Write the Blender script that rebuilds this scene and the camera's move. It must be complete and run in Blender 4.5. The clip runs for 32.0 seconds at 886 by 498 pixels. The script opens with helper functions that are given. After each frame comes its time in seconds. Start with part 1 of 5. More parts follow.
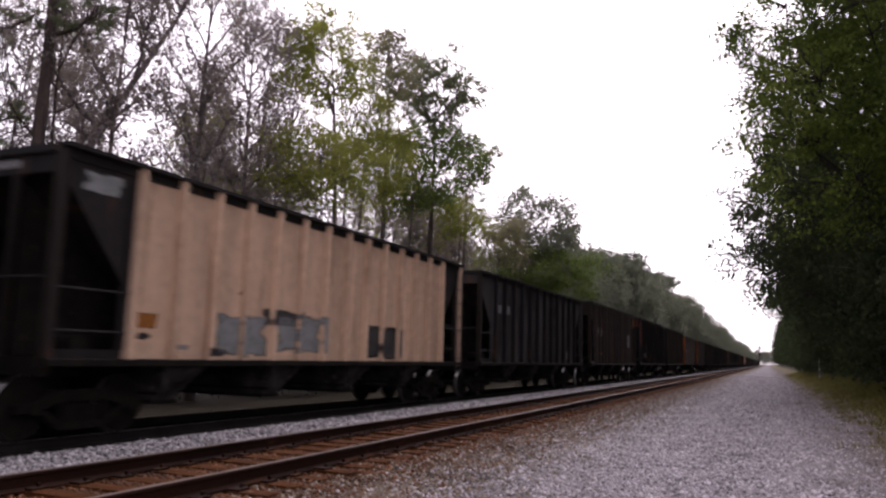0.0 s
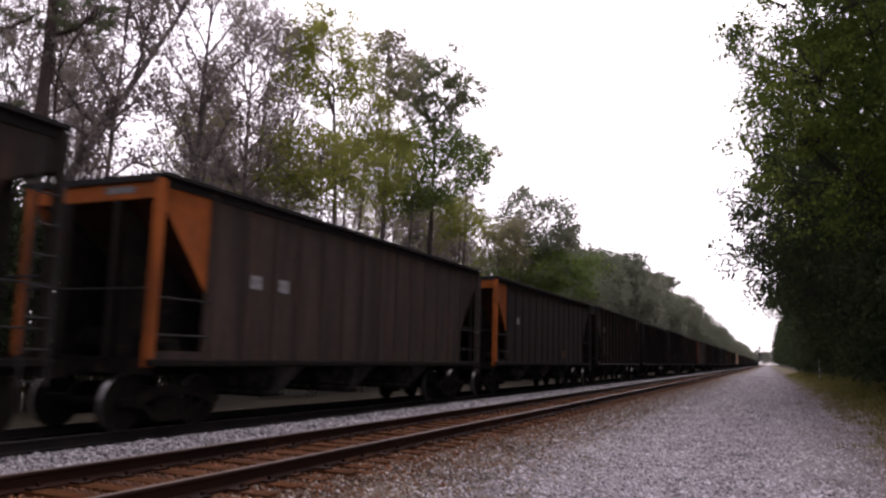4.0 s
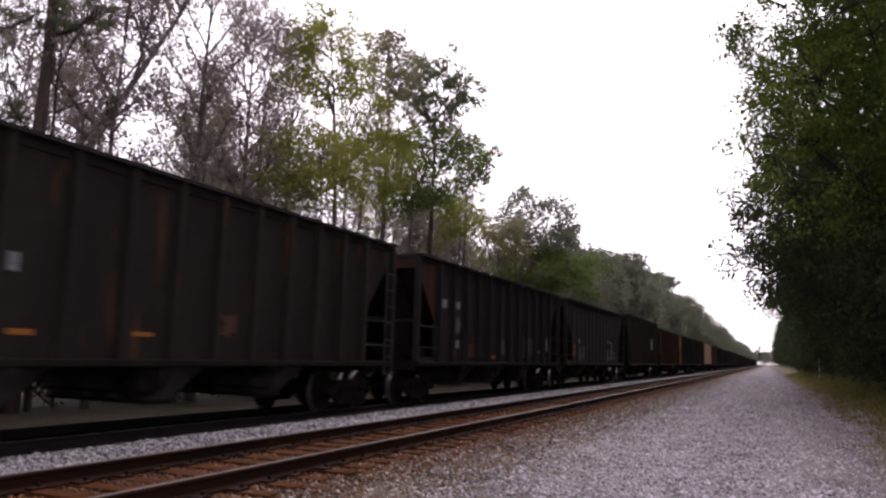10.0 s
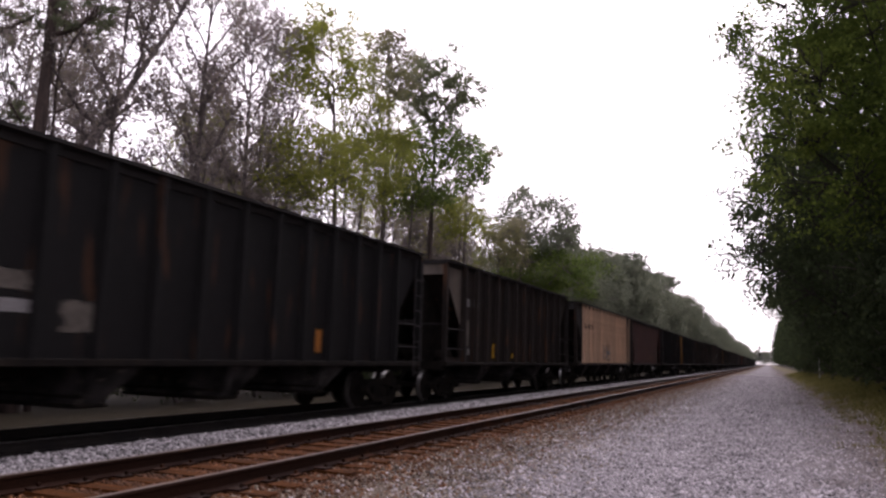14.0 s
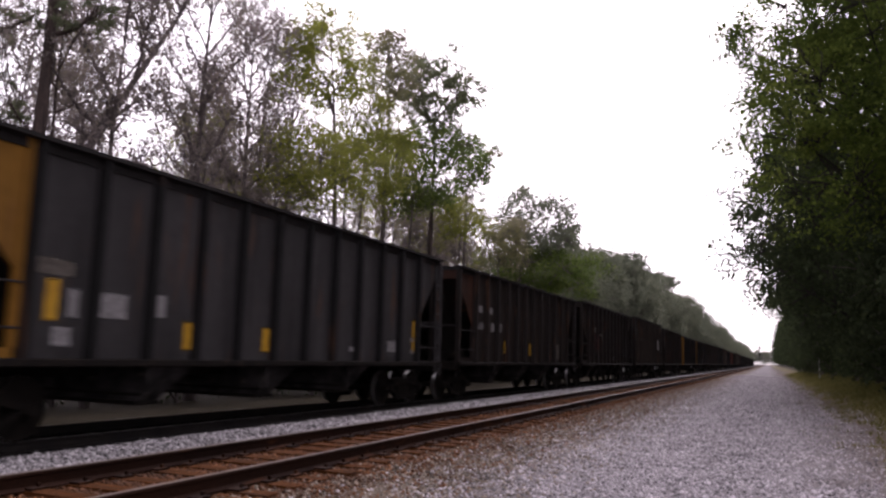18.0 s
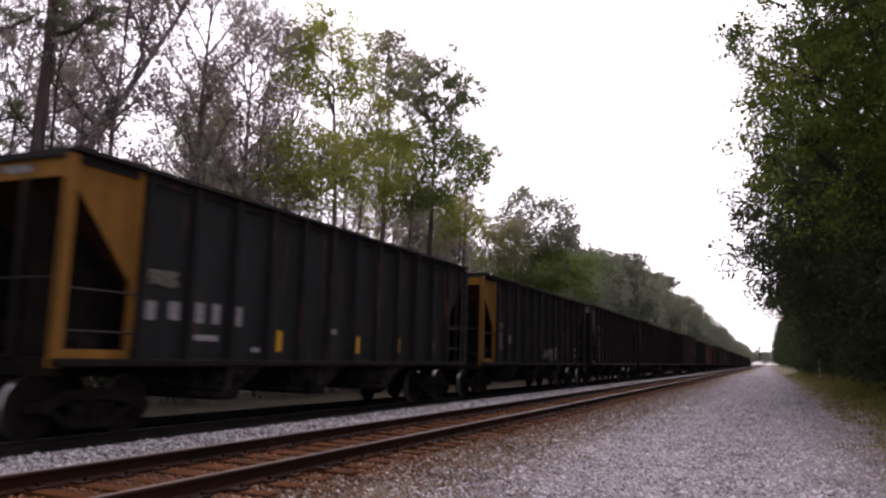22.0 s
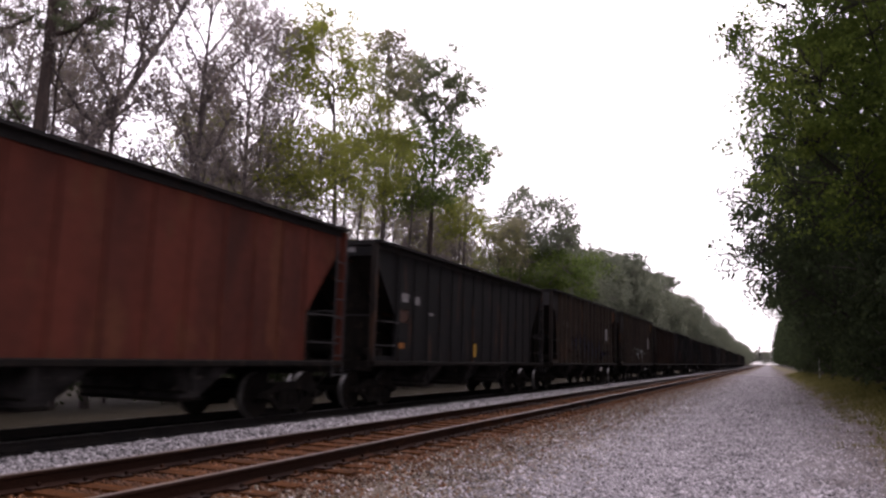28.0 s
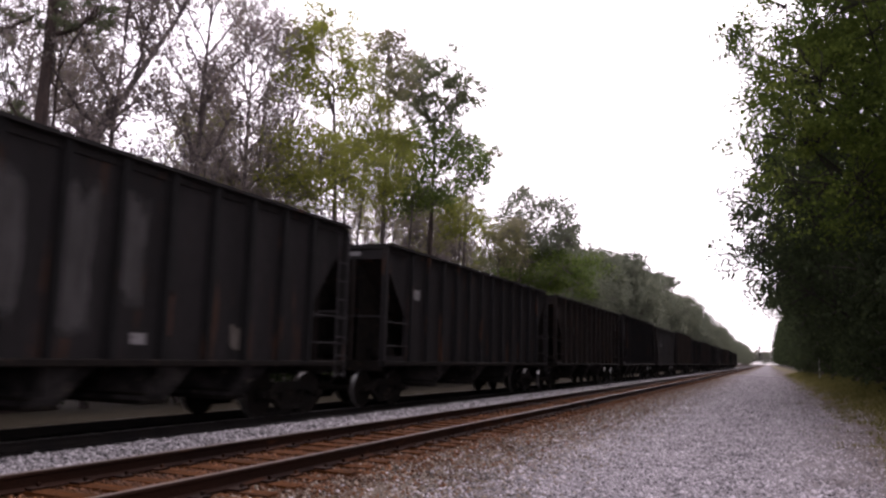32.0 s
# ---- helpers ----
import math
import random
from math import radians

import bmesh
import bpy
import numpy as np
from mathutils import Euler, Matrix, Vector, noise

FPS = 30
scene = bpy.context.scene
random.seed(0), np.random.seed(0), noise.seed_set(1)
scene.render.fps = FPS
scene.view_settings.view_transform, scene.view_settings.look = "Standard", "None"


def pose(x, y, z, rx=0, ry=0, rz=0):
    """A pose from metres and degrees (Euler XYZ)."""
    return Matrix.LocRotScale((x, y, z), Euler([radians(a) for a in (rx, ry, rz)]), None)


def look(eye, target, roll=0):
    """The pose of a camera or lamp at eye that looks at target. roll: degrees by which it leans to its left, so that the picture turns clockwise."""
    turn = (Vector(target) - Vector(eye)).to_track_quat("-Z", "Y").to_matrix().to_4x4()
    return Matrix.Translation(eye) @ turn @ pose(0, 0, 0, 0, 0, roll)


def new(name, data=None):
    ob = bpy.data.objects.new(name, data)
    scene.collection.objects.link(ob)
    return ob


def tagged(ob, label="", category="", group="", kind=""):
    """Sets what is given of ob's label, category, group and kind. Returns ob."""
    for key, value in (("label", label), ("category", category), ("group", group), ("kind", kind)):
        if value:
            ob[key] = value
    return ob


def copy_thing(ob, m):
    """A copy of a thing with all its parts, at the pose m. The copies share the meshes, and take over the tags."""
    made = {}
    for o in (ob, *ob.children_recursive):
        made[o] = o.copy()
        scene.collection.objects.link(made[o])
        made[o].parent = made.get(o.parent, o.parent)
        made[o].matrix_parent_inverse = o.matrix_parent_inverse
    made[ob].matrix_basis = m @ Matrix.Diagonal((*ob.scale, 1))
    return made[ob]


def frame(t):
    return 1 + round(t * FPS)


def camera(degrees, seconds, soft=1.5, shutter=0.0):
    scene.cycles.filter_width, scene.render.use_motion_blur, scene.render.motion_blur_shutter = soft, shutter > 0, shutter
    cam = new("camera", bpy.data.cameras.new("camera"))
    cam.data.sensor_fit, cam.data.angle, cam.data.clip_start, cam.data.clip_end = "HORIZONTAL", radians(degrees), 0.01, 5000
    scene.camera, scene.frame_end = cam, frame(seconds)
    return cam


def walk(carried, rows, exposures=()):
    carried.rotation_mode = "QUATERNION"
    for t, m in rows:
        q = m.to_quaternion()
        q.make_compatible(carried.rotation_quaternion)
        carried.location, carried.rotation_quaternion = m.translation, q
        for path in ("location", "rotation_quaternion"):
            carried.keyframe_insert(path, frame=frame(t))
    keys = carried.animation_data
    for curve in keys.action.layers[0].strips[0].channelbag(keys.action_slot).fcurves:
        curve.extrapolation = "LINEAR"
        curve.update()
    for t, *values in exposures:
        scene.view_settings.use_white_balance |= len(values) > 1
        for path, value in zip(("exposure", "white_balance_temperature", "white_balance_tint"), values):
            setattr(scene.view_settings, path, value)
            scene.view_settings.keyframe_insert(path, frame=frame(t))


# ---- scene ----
# ---- camera ----
cam = camera(60.58, 32.0, soft=2.6, shutter=0.25)
EYE = Vector((0.0, 0.0, 1.2186))
AIM = EYE + Vector((-0.390486, 0.910108, 0.138652)) * 10
POSE = look(EYE, AIM, 1.616)
walk(cam, [(0.0, POSE), (32.0, POSE)], exposures=[(0.0, 0.0, 6500, 30), (8.0, 0.03, 6500, 30), (20.0, 0.14, 6500, 30), (32.0, 0.2, 6500, 30)])

# ---- light: overcast sky ----
world = bpy.data.worlds.new("overcast_sky")
scene.world = world
world.use_nodes = True
wn, wl = world.node_tree.nodes, world.node_tree.links
sky = wn.new("ShaderNodeTexSky")
sky.sky_type = "NISHITA"
sky.sun_disc = False
sky.sun_elevation, sky.sun_rotation = radians(45), radians(-12)
sky.air_density, sky.dust_density, sky.ozone_density = 1.0, 3.0, 1.0
cloud = wn.new("ShaderNodeHueSaturation")
cloud.inputs["Saturation"].default_value = 0.1
wl.new(sky.outputs["Color"], cloud.inputs["Color"])
wl.new(cloud.outputs["Color"], wn["Background"].inputs["Color"])
wn["Background"].inputs["Strength"].default_value = 0.25
sun = new("sun", bpy.data.lights.new("sun", "SUN"))
sun.data.energy, sun.data.angle, sun.data.color = 0.5, radians(30), (1.0, 0.96, 0.92)
sun.matrix_world = look((7, 28, 62), (0, 0, 0))

# ---- materials ----


def material(name, c1, c2, scale=3.0, rough=0.85, metal=0.0, bump=0.2, fine=40.0, stretch=(1, 1, 1), speck=0.25, c3=None,
             c3_amount=0.35, island=0.0, shift=True, spec=0.3):
    """Procedural surface: two colours in large stains, a third in sharp patches, a fine grain and a fine relief."""
    m = bpy.data.materials.new(name)
    m.use_nodes = True
    n, l = m.node_tree.nodes, m.node_tree.links
    bsdf = n["Principled BSDF"]
    coords = n.new("ShaderNodeTexCoord")
    mapping = n.new("ShaderNodeMapping")
    mapping.inputs["Scale"].default_value = stretch
    l.new(coords.outputs["Object"], mapping.inputs["Vector"])
    if shift:
        info = n.new("ShaderNodeObjectInfo")
        spread = n.new("ShaderNodeMath")
        spread.operation = "MULTIPLY"
        spread.inputs[1].default_value = 37.0
        l.new(info.outputs["Random"], spread.inputs[0])
        l.new(spread.outputs[0], mapping.inputs["Location"])
    big = n.new("ShaderNodeTexNoise")
    big.inputs["Scale"].default_value, big.inputs["Detail"].default_value = scale, 5
    l.new(mapping.outputs[0], big.inputs["Vector"])
    ramp = n.new("ShaderNodeMapRange")
    ramp.inputs["From Min"].default_value, ramp.inputs["From Max"].default_value = 0.35, 0.65
    l.new(big.outputs["Fac"], ramp.inputs["Value"])
    mix = n.new("ShaderNodeMixRGB")
    mix.inputs[1].default_value, mix.inputs[2].default_value = (*c1, 1), (*c2, 1)
    l.new(ramp.outputs[0], mix.inputs[0])
    out = mix.outputs[0]
    if c3:
        patch = n.new("ShaderNodeTexNoise")
        patch.inputs["Scale"].default_value, patch.inputs["Detail"].default_value = scale * 2.3, 8
        l.new(mapping.outputs[0], patch.inputs["Vector"])
        edge = n.new("ShaderNodeMapRange")
        edge.inputs["From Min"].default_value, edge.inputs["From Max"].default_value = 0.68 - c3_amount * 0.3, 0.76 - c3_amount * 0.3
        l.new(patch.outputs["Fac"], edge.inputs["Value"])
        mix3 = n.new("ShaderNodeMixRGB")
        mix3.inputs[2].default_value = (*c3, 1)
        l.new(edge.outputs[0], mix3.inputs[0])
        l.new(out, mix3.inputs[1])
        out = mix3.outputs[0]
    grain = n.new("ShaderNodeTexNoise")
    grain.inputs["Scale"].default_value, grain.inputs["Detail"].default_value = fine, 6
    l.new(coords.outputs["Object"], grain.inputs["Vector"])
    level = n.new("ShaderNodeMapRange")
    level.inputs["From Min"].default_value, level.inputs["From Max"].default_value = 0.25, 0.75
    level.inputs["To Min"].default_value, level.inputs["To Max"].default_value = 1 - speck, 1 + speck
    l.new(grain.outputs["Fac"], level.inputs["Value"])
    value = n.new("ShaderNodeHueSaturation")
    l.new(out, value.inputs["Color"])
    if island:
        geo = n.new("ShaderNodeNewGeometry")
        vary = n.new("ShaderNodeMapRange")
        vary.inputs["To Min"].default_value, vary.inputs["To Max"].default_value = 1 - island, 1 + island
        l.new(geo.outputs["Random Per Island"], vary.inputs["Value"])
        both = n.new("ShaderNodeMath")
        both.operation = "MULTIPLY"
        l.new(level.outputs[0], both.inputs[0])
        l.new(vary.outputs[0], both.inputs[1])
        l.new(both.outputs[0], value.inputs["Value"])
    else:
        l.new(level.outputs[0], value.inputs["Value"])
    l.new(value.outputs[0], bsdf.inputs["Base Color"])
    bsdf.inputs["Roughness"].default_value, bsdf.inputs["Metallic"].default_value = rough, metal
    bsdf.inputs["Specular IOR Level"].default_value = spec
    if bump:
        relief = n.new("ShaderNodeBump")
        relief.inputs["Strength"].default_value, relief.inputs["Distance"].default_value = bump, 0.02
        l.new(grain.outputs["Fac"], relief.inputs["Height"])
        l.new(relief.outputs[0], bsdf.inputs["Normal"])
    return m


def leaf_material(name, c1, c2, c3, glow=0.35):
    """Leaves: each its own shade, some light passing through."""
    m = bpy.data.materials.new(name)
    m.use_nodes = True
    n, l = m.node_tree.nodes, m.node_tree.links
    n.remove(n["Principled BSDF"])
    geo = n.new("ShaderNodeNewGeometry")
    ramp = n.new("ShaderNodeValToRGB")
    ramp.color_ramp.elements[0].color, ramp.color_ramp.elements[1].color = (*c1, 1), (*c3, 1)
    mid = ramp.color_ramp.elements.new(0.55)
    mid.color = (*c2, 1)
    coords = n.new("ShaderNodeTexCoord")
    drift = n.new("ShaderNodeTexNoise")
    drift.inputs["Scale"].default_value = 0.35
    l.new(coords.outputs["Object"], drift.inputs["Vector"])
    blend = n.new("ShaderNodeMath")
    blend.operation = "MULTIPLY_ADD"
    blend.inputs[1].default_value = 0.6
    offset = n.new("ShaderNodeMapRange")
    offset.inputs["From Min"].default_value, offset.inputs["From Max"].default_value = 0.3, 0.7
    offset.inputs["To Min"].default_value, offset.inputs["To Max"].default_value = -0.1, 0.5
    l.new(drift.outputs["Fac"], offset.inputs["Value"])
    l.new(geo.outputs["Random Per Island"], blend.inputs[0])
    l.new(offset.outputs[0], blend.inputs[2])
    l.new(blend.outputs[0], ramp.inputs["Fac"])
    diffuse, through_leaf, mix = n.new("ShaderNodeBsdfDiffuse"), n.new("ShaderNodeBsdfTranslucent"), n.new("ShaderNodeMixShader")
    mix.inputs[0].default_value = glow
    l.new(ramp.outputs[0], diffuse.inputs["Color"])
    l.new(ramp.outputs[0], through_leaf.inputs["Color"])
    l.new(diffuse.outputs[0], mix.inputs[1])
    l.new(through_leaf.outputs[0], mix.inputs[2])
    l.new(mix.outputs[0], n["Material Output"].inputs["Surface"])
    return m


M_STONE = material("crushed_stone", (0.47, 0.433, 0.458), (0.31, 0.287, 0.303), 2.0, 0.8, bump=0.3, island=0.9, fine=60)
M_BALLAST = material("ballast_stone", (0.36, 0.34, 0.35), (0.19, 0.18, 0.185), 2.0, 0.8, bump=0.3, island=0.85, fine=60)
M_RUSTSTONE = material("rust_stained_stone", (0.15, 0.060, 0.022), (0.075, 0.036, 0.019), 2.0, 0.9, bump=0.3, island=0.5, fine=60)
M_DUSTSTONE = material("dusty_brown_stone", (0.25, 0.205, 0.165), (0.15, 0.125, 0.10), 2.0, 0.9, bump=0.3, island=0.7, fine=60)
M_TIE = material("weathered_tie_wood", (0.090, 0.032, 0.010), (0.034, 0.016, 0.008), 3, 0.95, bump=0.6, fine=30, stretch=(0.6, 8, 8), c3=(0.14, 0.055, 0.017), spec=0.04)
# coal dust and the shade under the train both darken this tie colour
M_COALSHADETIE = material("coal_and_shade_dark_tie_wood", (0.014, 0.012, 0.011), (0.008, 0.007, 0.007), 3, 0.95, bump=0.6, fine=30, stretch=(0.6, 8, 8), spec=0.05)
M_RAIL = material("rusted_rail_steel", (0.028, 0.012, 0.007), (0.014, 0.007, 0.005), 2, 0.85, 0.0, bump=0.3, stretch=(1, 0.2, 1), c3=(0.055, 0.022, 0.010), spec=0.08)
M_HEAD = material("dulled_rail_head", (0.13, 0.095, 0.078), (0.08, 0.052, 0.042), 3, 0.6, 0.2, bump=0.1, stretch=(1, 0.1, 1))
M_DARKRAIL = material("dark_rail_steel", (0.02, 0.016, 0.014), (0.012, 0.010, 0.010), 2, 0.7, 0.2)
M_POLISHED = material("polished_rail_head", (0.34, 0.33, 0.33), (0.25, 0.24, 0.24), 3, 0.3, 0.9, bump=0.05)
M_UNDER = material("grimy_black_steel", (0.009, 0.008, 0.0075), (0.016, 0.013, 0.011), 3, 0.9, 0.0, bump=0.2, c3=(0.035, 0.026, 0.02), c3_amount=0.2, spec=0.08)
M_WHEEL = material("wheel_steel", (0.010, 0.008, 0.007), (0.016, 0.013, 0.011), 5, 0.85, 0.0, spec=0.1)
M_BAY = material("dusty_chute_steel", (0.048, 0.044, 0.043), (0.011, 0.010, 0.010), 2.2, 0.95, bump=0.2, c3=(0.075, 0.065, 0.055), c3_amount=0.25, spec=0.05)
M_TREAD = material("polished_wheel_tread", (0.62, 0.61, 0.60), (0.5, 0.49, 0.48), 9, 0.32, 0.9, bump=0.02)
M_BARE = material("bare_galvanised_bar", (0.04, 0.038, 0.039), (0.022, 0.02, 0.02), 5, 0.8, 0.1)
M_BARK = material("grey_brown_bark", (0.17, 0.14, 0.135), (0.10, 0.085, 0.082), 2, 0.95, bump=0.8, fine=18, stretch=(4, 4, 0.6))
# darker copy of the grey-brown bark, with the road wood's shade in its colour
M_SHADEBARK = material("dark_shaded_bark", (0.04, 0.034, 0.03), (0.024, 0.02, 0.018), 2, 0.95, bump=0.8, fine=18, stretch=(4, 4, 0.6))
M_PINEBARK = material("pine_bark", (0.10, 0.072, 0.064), (0.055, 0.043, 0.04), 2, 0.95, bump=0.8, fine=18, stretch=(4, 4, 0.6))
L_OLIVE = leaf_material("olive_leaves", (0.16, 0.18, 0.05), (0.26, 0.285, 0.064), (0.38, 0.38, 0.10), 0.58)
L_FADED = leaf_material("faded_leaves", (0.20, 0.17, 0.145), (0.24, 0.235, 0.13), (0.30, 0.30, 0.13), 0.58)
L_GREEN = leaf_material("green_leaves", (0.065, 0.10, 0.032), (0.12, 0.17, 0.045), (0.21, 0.255, 0.07), 0.55)
# shade low down and deep in the road wood is put into this leaf colour
L_SHADE = leaf_material("shade_dark_green_leaves", (0.030, 0.040, 0.023), (0.05, 0.066, 0.034), (0.09, 0.112, 0.048), 0.4)
L_BROWN = leaf_material("sparse_brownish_leaves", (0.21, 0.175, 0.182), (0.27, 0.235, 0.22), (0.30, 0.275, 0.19), 0.55)
L_PINE = leaf_material("pine_needles", (0.11, 0.13, 0.085), (0.165, 0.185, 0.11), (0.23, 0.245, 0.14), 0.55)
# distance haze is put into these paler, greyer leaf colours
L_HAZE = leaf_material("haze_paled_foliage", (0.12, 0.132, 0.098), (0.165, 0.182, 0.13), (0.215, 0.23, 0.16), 0.6)
# lighter copy: skylight on the upper road crowns is put into the colour
L_ROAD = leaf_material("roadside_leaves", (0.05, 0.075, 0.02), (0.10, 0.14, 0.03), (0.20, 0.24, 0.05), 0.5)
# the same haze, mixed into the far pines' needle colour
L_HAZEPINE = leaf_material("haze_paled_pine_needles", (0.12, 0.135, 0.105), (0.15, 0.17, 0.125), (0.19, 0.205, 0.15), 0.55)
L_GRASS = leaf_material("verge_grass", (0.10, 0.10, 0.034), (0.16, 0.15, 0.05), (0.26, 0.215, 0.095), 0.45)

# ---- mesh tools ----


class Build:
    """Collects plain solids into one mesh."""

    def __init__(self):
        self.v, self.f = [], []

    def add(self, verts, faces):
        k = len(self.v)
        self.v += [tuple(p) for p in verts]
        self.f += [tuple(i + k for i in q) for q in faces]
        return self

    def box(self, x0, x1, y0, y1, z0, z1, c=0.0):
        """A box; with c, its long edges along y are chamfered."""
        if c:
            return self.prism([(x0 + c, z0), (x1 - c, z0), (x1, z0 + c), (x1, z1 - c), (x1 - c, z1), (x0 + c, z1), (x0, z1 - c), (x0, z0 + c)], y0, y1, "y")
        return self.prism([(x0, z0), (x1, z0), (x1, z1), (x0, z1)], y0, y1, "y")

    def prism(self, profile, a, b, axis):
        """A closed profile pulled along an axis: (x, z) along y, (y, z) along x, (x, y) along z."""
        n = len(profile)
        def at(p, d):
            return {"y": (p[0], d, p[1]), "x": (d, p[0], p[1]), "z": (p[0], p[1], d)}[axis]
        verts = [at(p, a) for p in profile] + [at(p, b) for p in profile]
        faces = [(i, (i + 1) % n, n + (i + 1) % n, n + i) for i in range(n)] + [tuple(range(n))[::-1], tuple(range(n, 2 * n))]
        return self.add(verts, faces)

    def sweep(self, profile, stations):
        """A closed profile (x, z) carried along stations (x, y)."""
        n = len(profile)
        verts = [(x + px, y, pz) for x, y in stations for px, pz in profile]
        faces = [(k * n + i, k * n + (i + 1) % n, (k + 1) * n + (i + 1) % n, (k + 1) * n + i) for k in range(len(stations) - 1) for i in range(n)]
        return self.add(verts, faces + [tuple(range(n))[::-1], tuple(range(len(verts) - n, len(verts)))])

    def rod(self, p, q, r, n=6, r2=None):
        p, q = Vector(p), Vector(q)
        d = (q - p).normalized()
        u = d.orthogonal().normalized()
        w = d.cross(u)
        r2 = r if r2 is None else r2
        ring = [(math.cos(2 * math.pi * i / n), math.sin(2 * math.pi * i / n)) for i in range(n)]
        verts = [p + (u * c + w * s) * r for c, s in ring] + [q + (u * c + w * s) * r2 for c, s in ring]
        faces = [(i, (i + 1) % n, n + (i + 1) % n, n + i) for i in range(n)] + [tuple(range(n))[::-1], tuple(range(n, 2 * n))]
        return self.add(verts, faces)

    def frustum(self, lower, upper):
        """Two rectangles (x0, x1, y0, y1, z) joined."""
        verts = []
        for x0, x1, y0, y1, z in (lower, upper):
            verts += [(x0, y0, z), (x1, y0, z), (x1, y1, z), (x0, y1, z)]
        return self.add(verts, [(0, 1, 5, 4), (1, 2, 6, 5), (2, 3, 7, 6), (3, 0, 4, 7), (3, 2, 1, 0), (4, 5, 6, 7)])

    def mesh(self, name, mat=None):
        me = bpy.data.meshes.new(name)
        me.from_pydata(self.v, [], self.f)
        bm = bmesh.new()
        bm.from_mesh(me)
        bmesh.ops.recalc_face_normals(bm, faces=bm.faces)
        bm.to_mesh(me)
        bm.free()
        if mat:
            me.materials.append(mat)
        return me


def cloud_mesh(name, verts, quads, mat):
    """A mesh from arrays of corners and faces."""
    me = bpy.data.meshes.new(name)
    k = quads.shape[1]
    me.vertices.add(len(verts))
    me.vertices.foreach_set("co", np.ascontiguousarray(verts, dtype=np.float32).ravel())
    me.loops.add(quads.size)
    me.loops.foreach_set("vertex_index", quads.astype(np.int32).ravel())
    me.polygons.add(len(quads))
    me.polygons.foreach_set("loop_start", np.arange(0, quads.size, k, dtype=np.int32))
    me.polygons.foreach_set("loop_total", np.full(len(quads), k, dtype=np.int32))
    me.update(calc_edges=True)
    me.materials.append(mat)
    return me


def part(name, mesh, parent, label="", at=(0, 0, 0), scale=None):
    ob = new(name, mesh)
    ob.parent = parent
    ob.location = at
    if scale:
        ob.scale = scale
    if label:
        ob["label"] = label
    return ob


def thing(name, label, category, group="", kind="", at=(0, 0, 0)):
    ob = new(name)
    ob.empty_display_size = 0.3
    ob.location = at
    return tagged(ob, label, category, group, kind)


# ---- ground ----
NEAR_X, FAR_X = -5.8046, -10.5273
FAR_Z = -0.15        # rail tops of the far track, below those of the near one
GAUGE = 0.7535


def line_shift(y):
    """How far the far track has drawn nearer to the road at y."""
    f = min(1.0, max(0.0, (y - 6.0) / 46.0))
    return 0.5 * f * f * (3 - 2 * f)



def ground_height(x, y=0.0):
    """Height of the ground across the line: road, tie bed, ballast, forest floor."""
    if x > 2.2:
        z = -0.30 + 0.18 * min(x - 2.2, 5.0)
    elif x > -3.6:
        z = -0.30 + 0.02 * math.sin(x * 1.3)
    elif x > -4.3:
        z = -0.30 + 0.10 * (-3.6 - x) / 0.7
    elif x > -8.7:
        z = -0.20
    elif x > -12.6:
        z = -0.20 - 0.16 * min(1.0, (-8.7 - x) / 0.7)
    elif x > -14.2:
        z = -0.36 - 0.29 * (-12.6 - x) / 1.6
    else:
        z = -0.65 + 0.03 * min(-14.2 - x, 20)
    return z


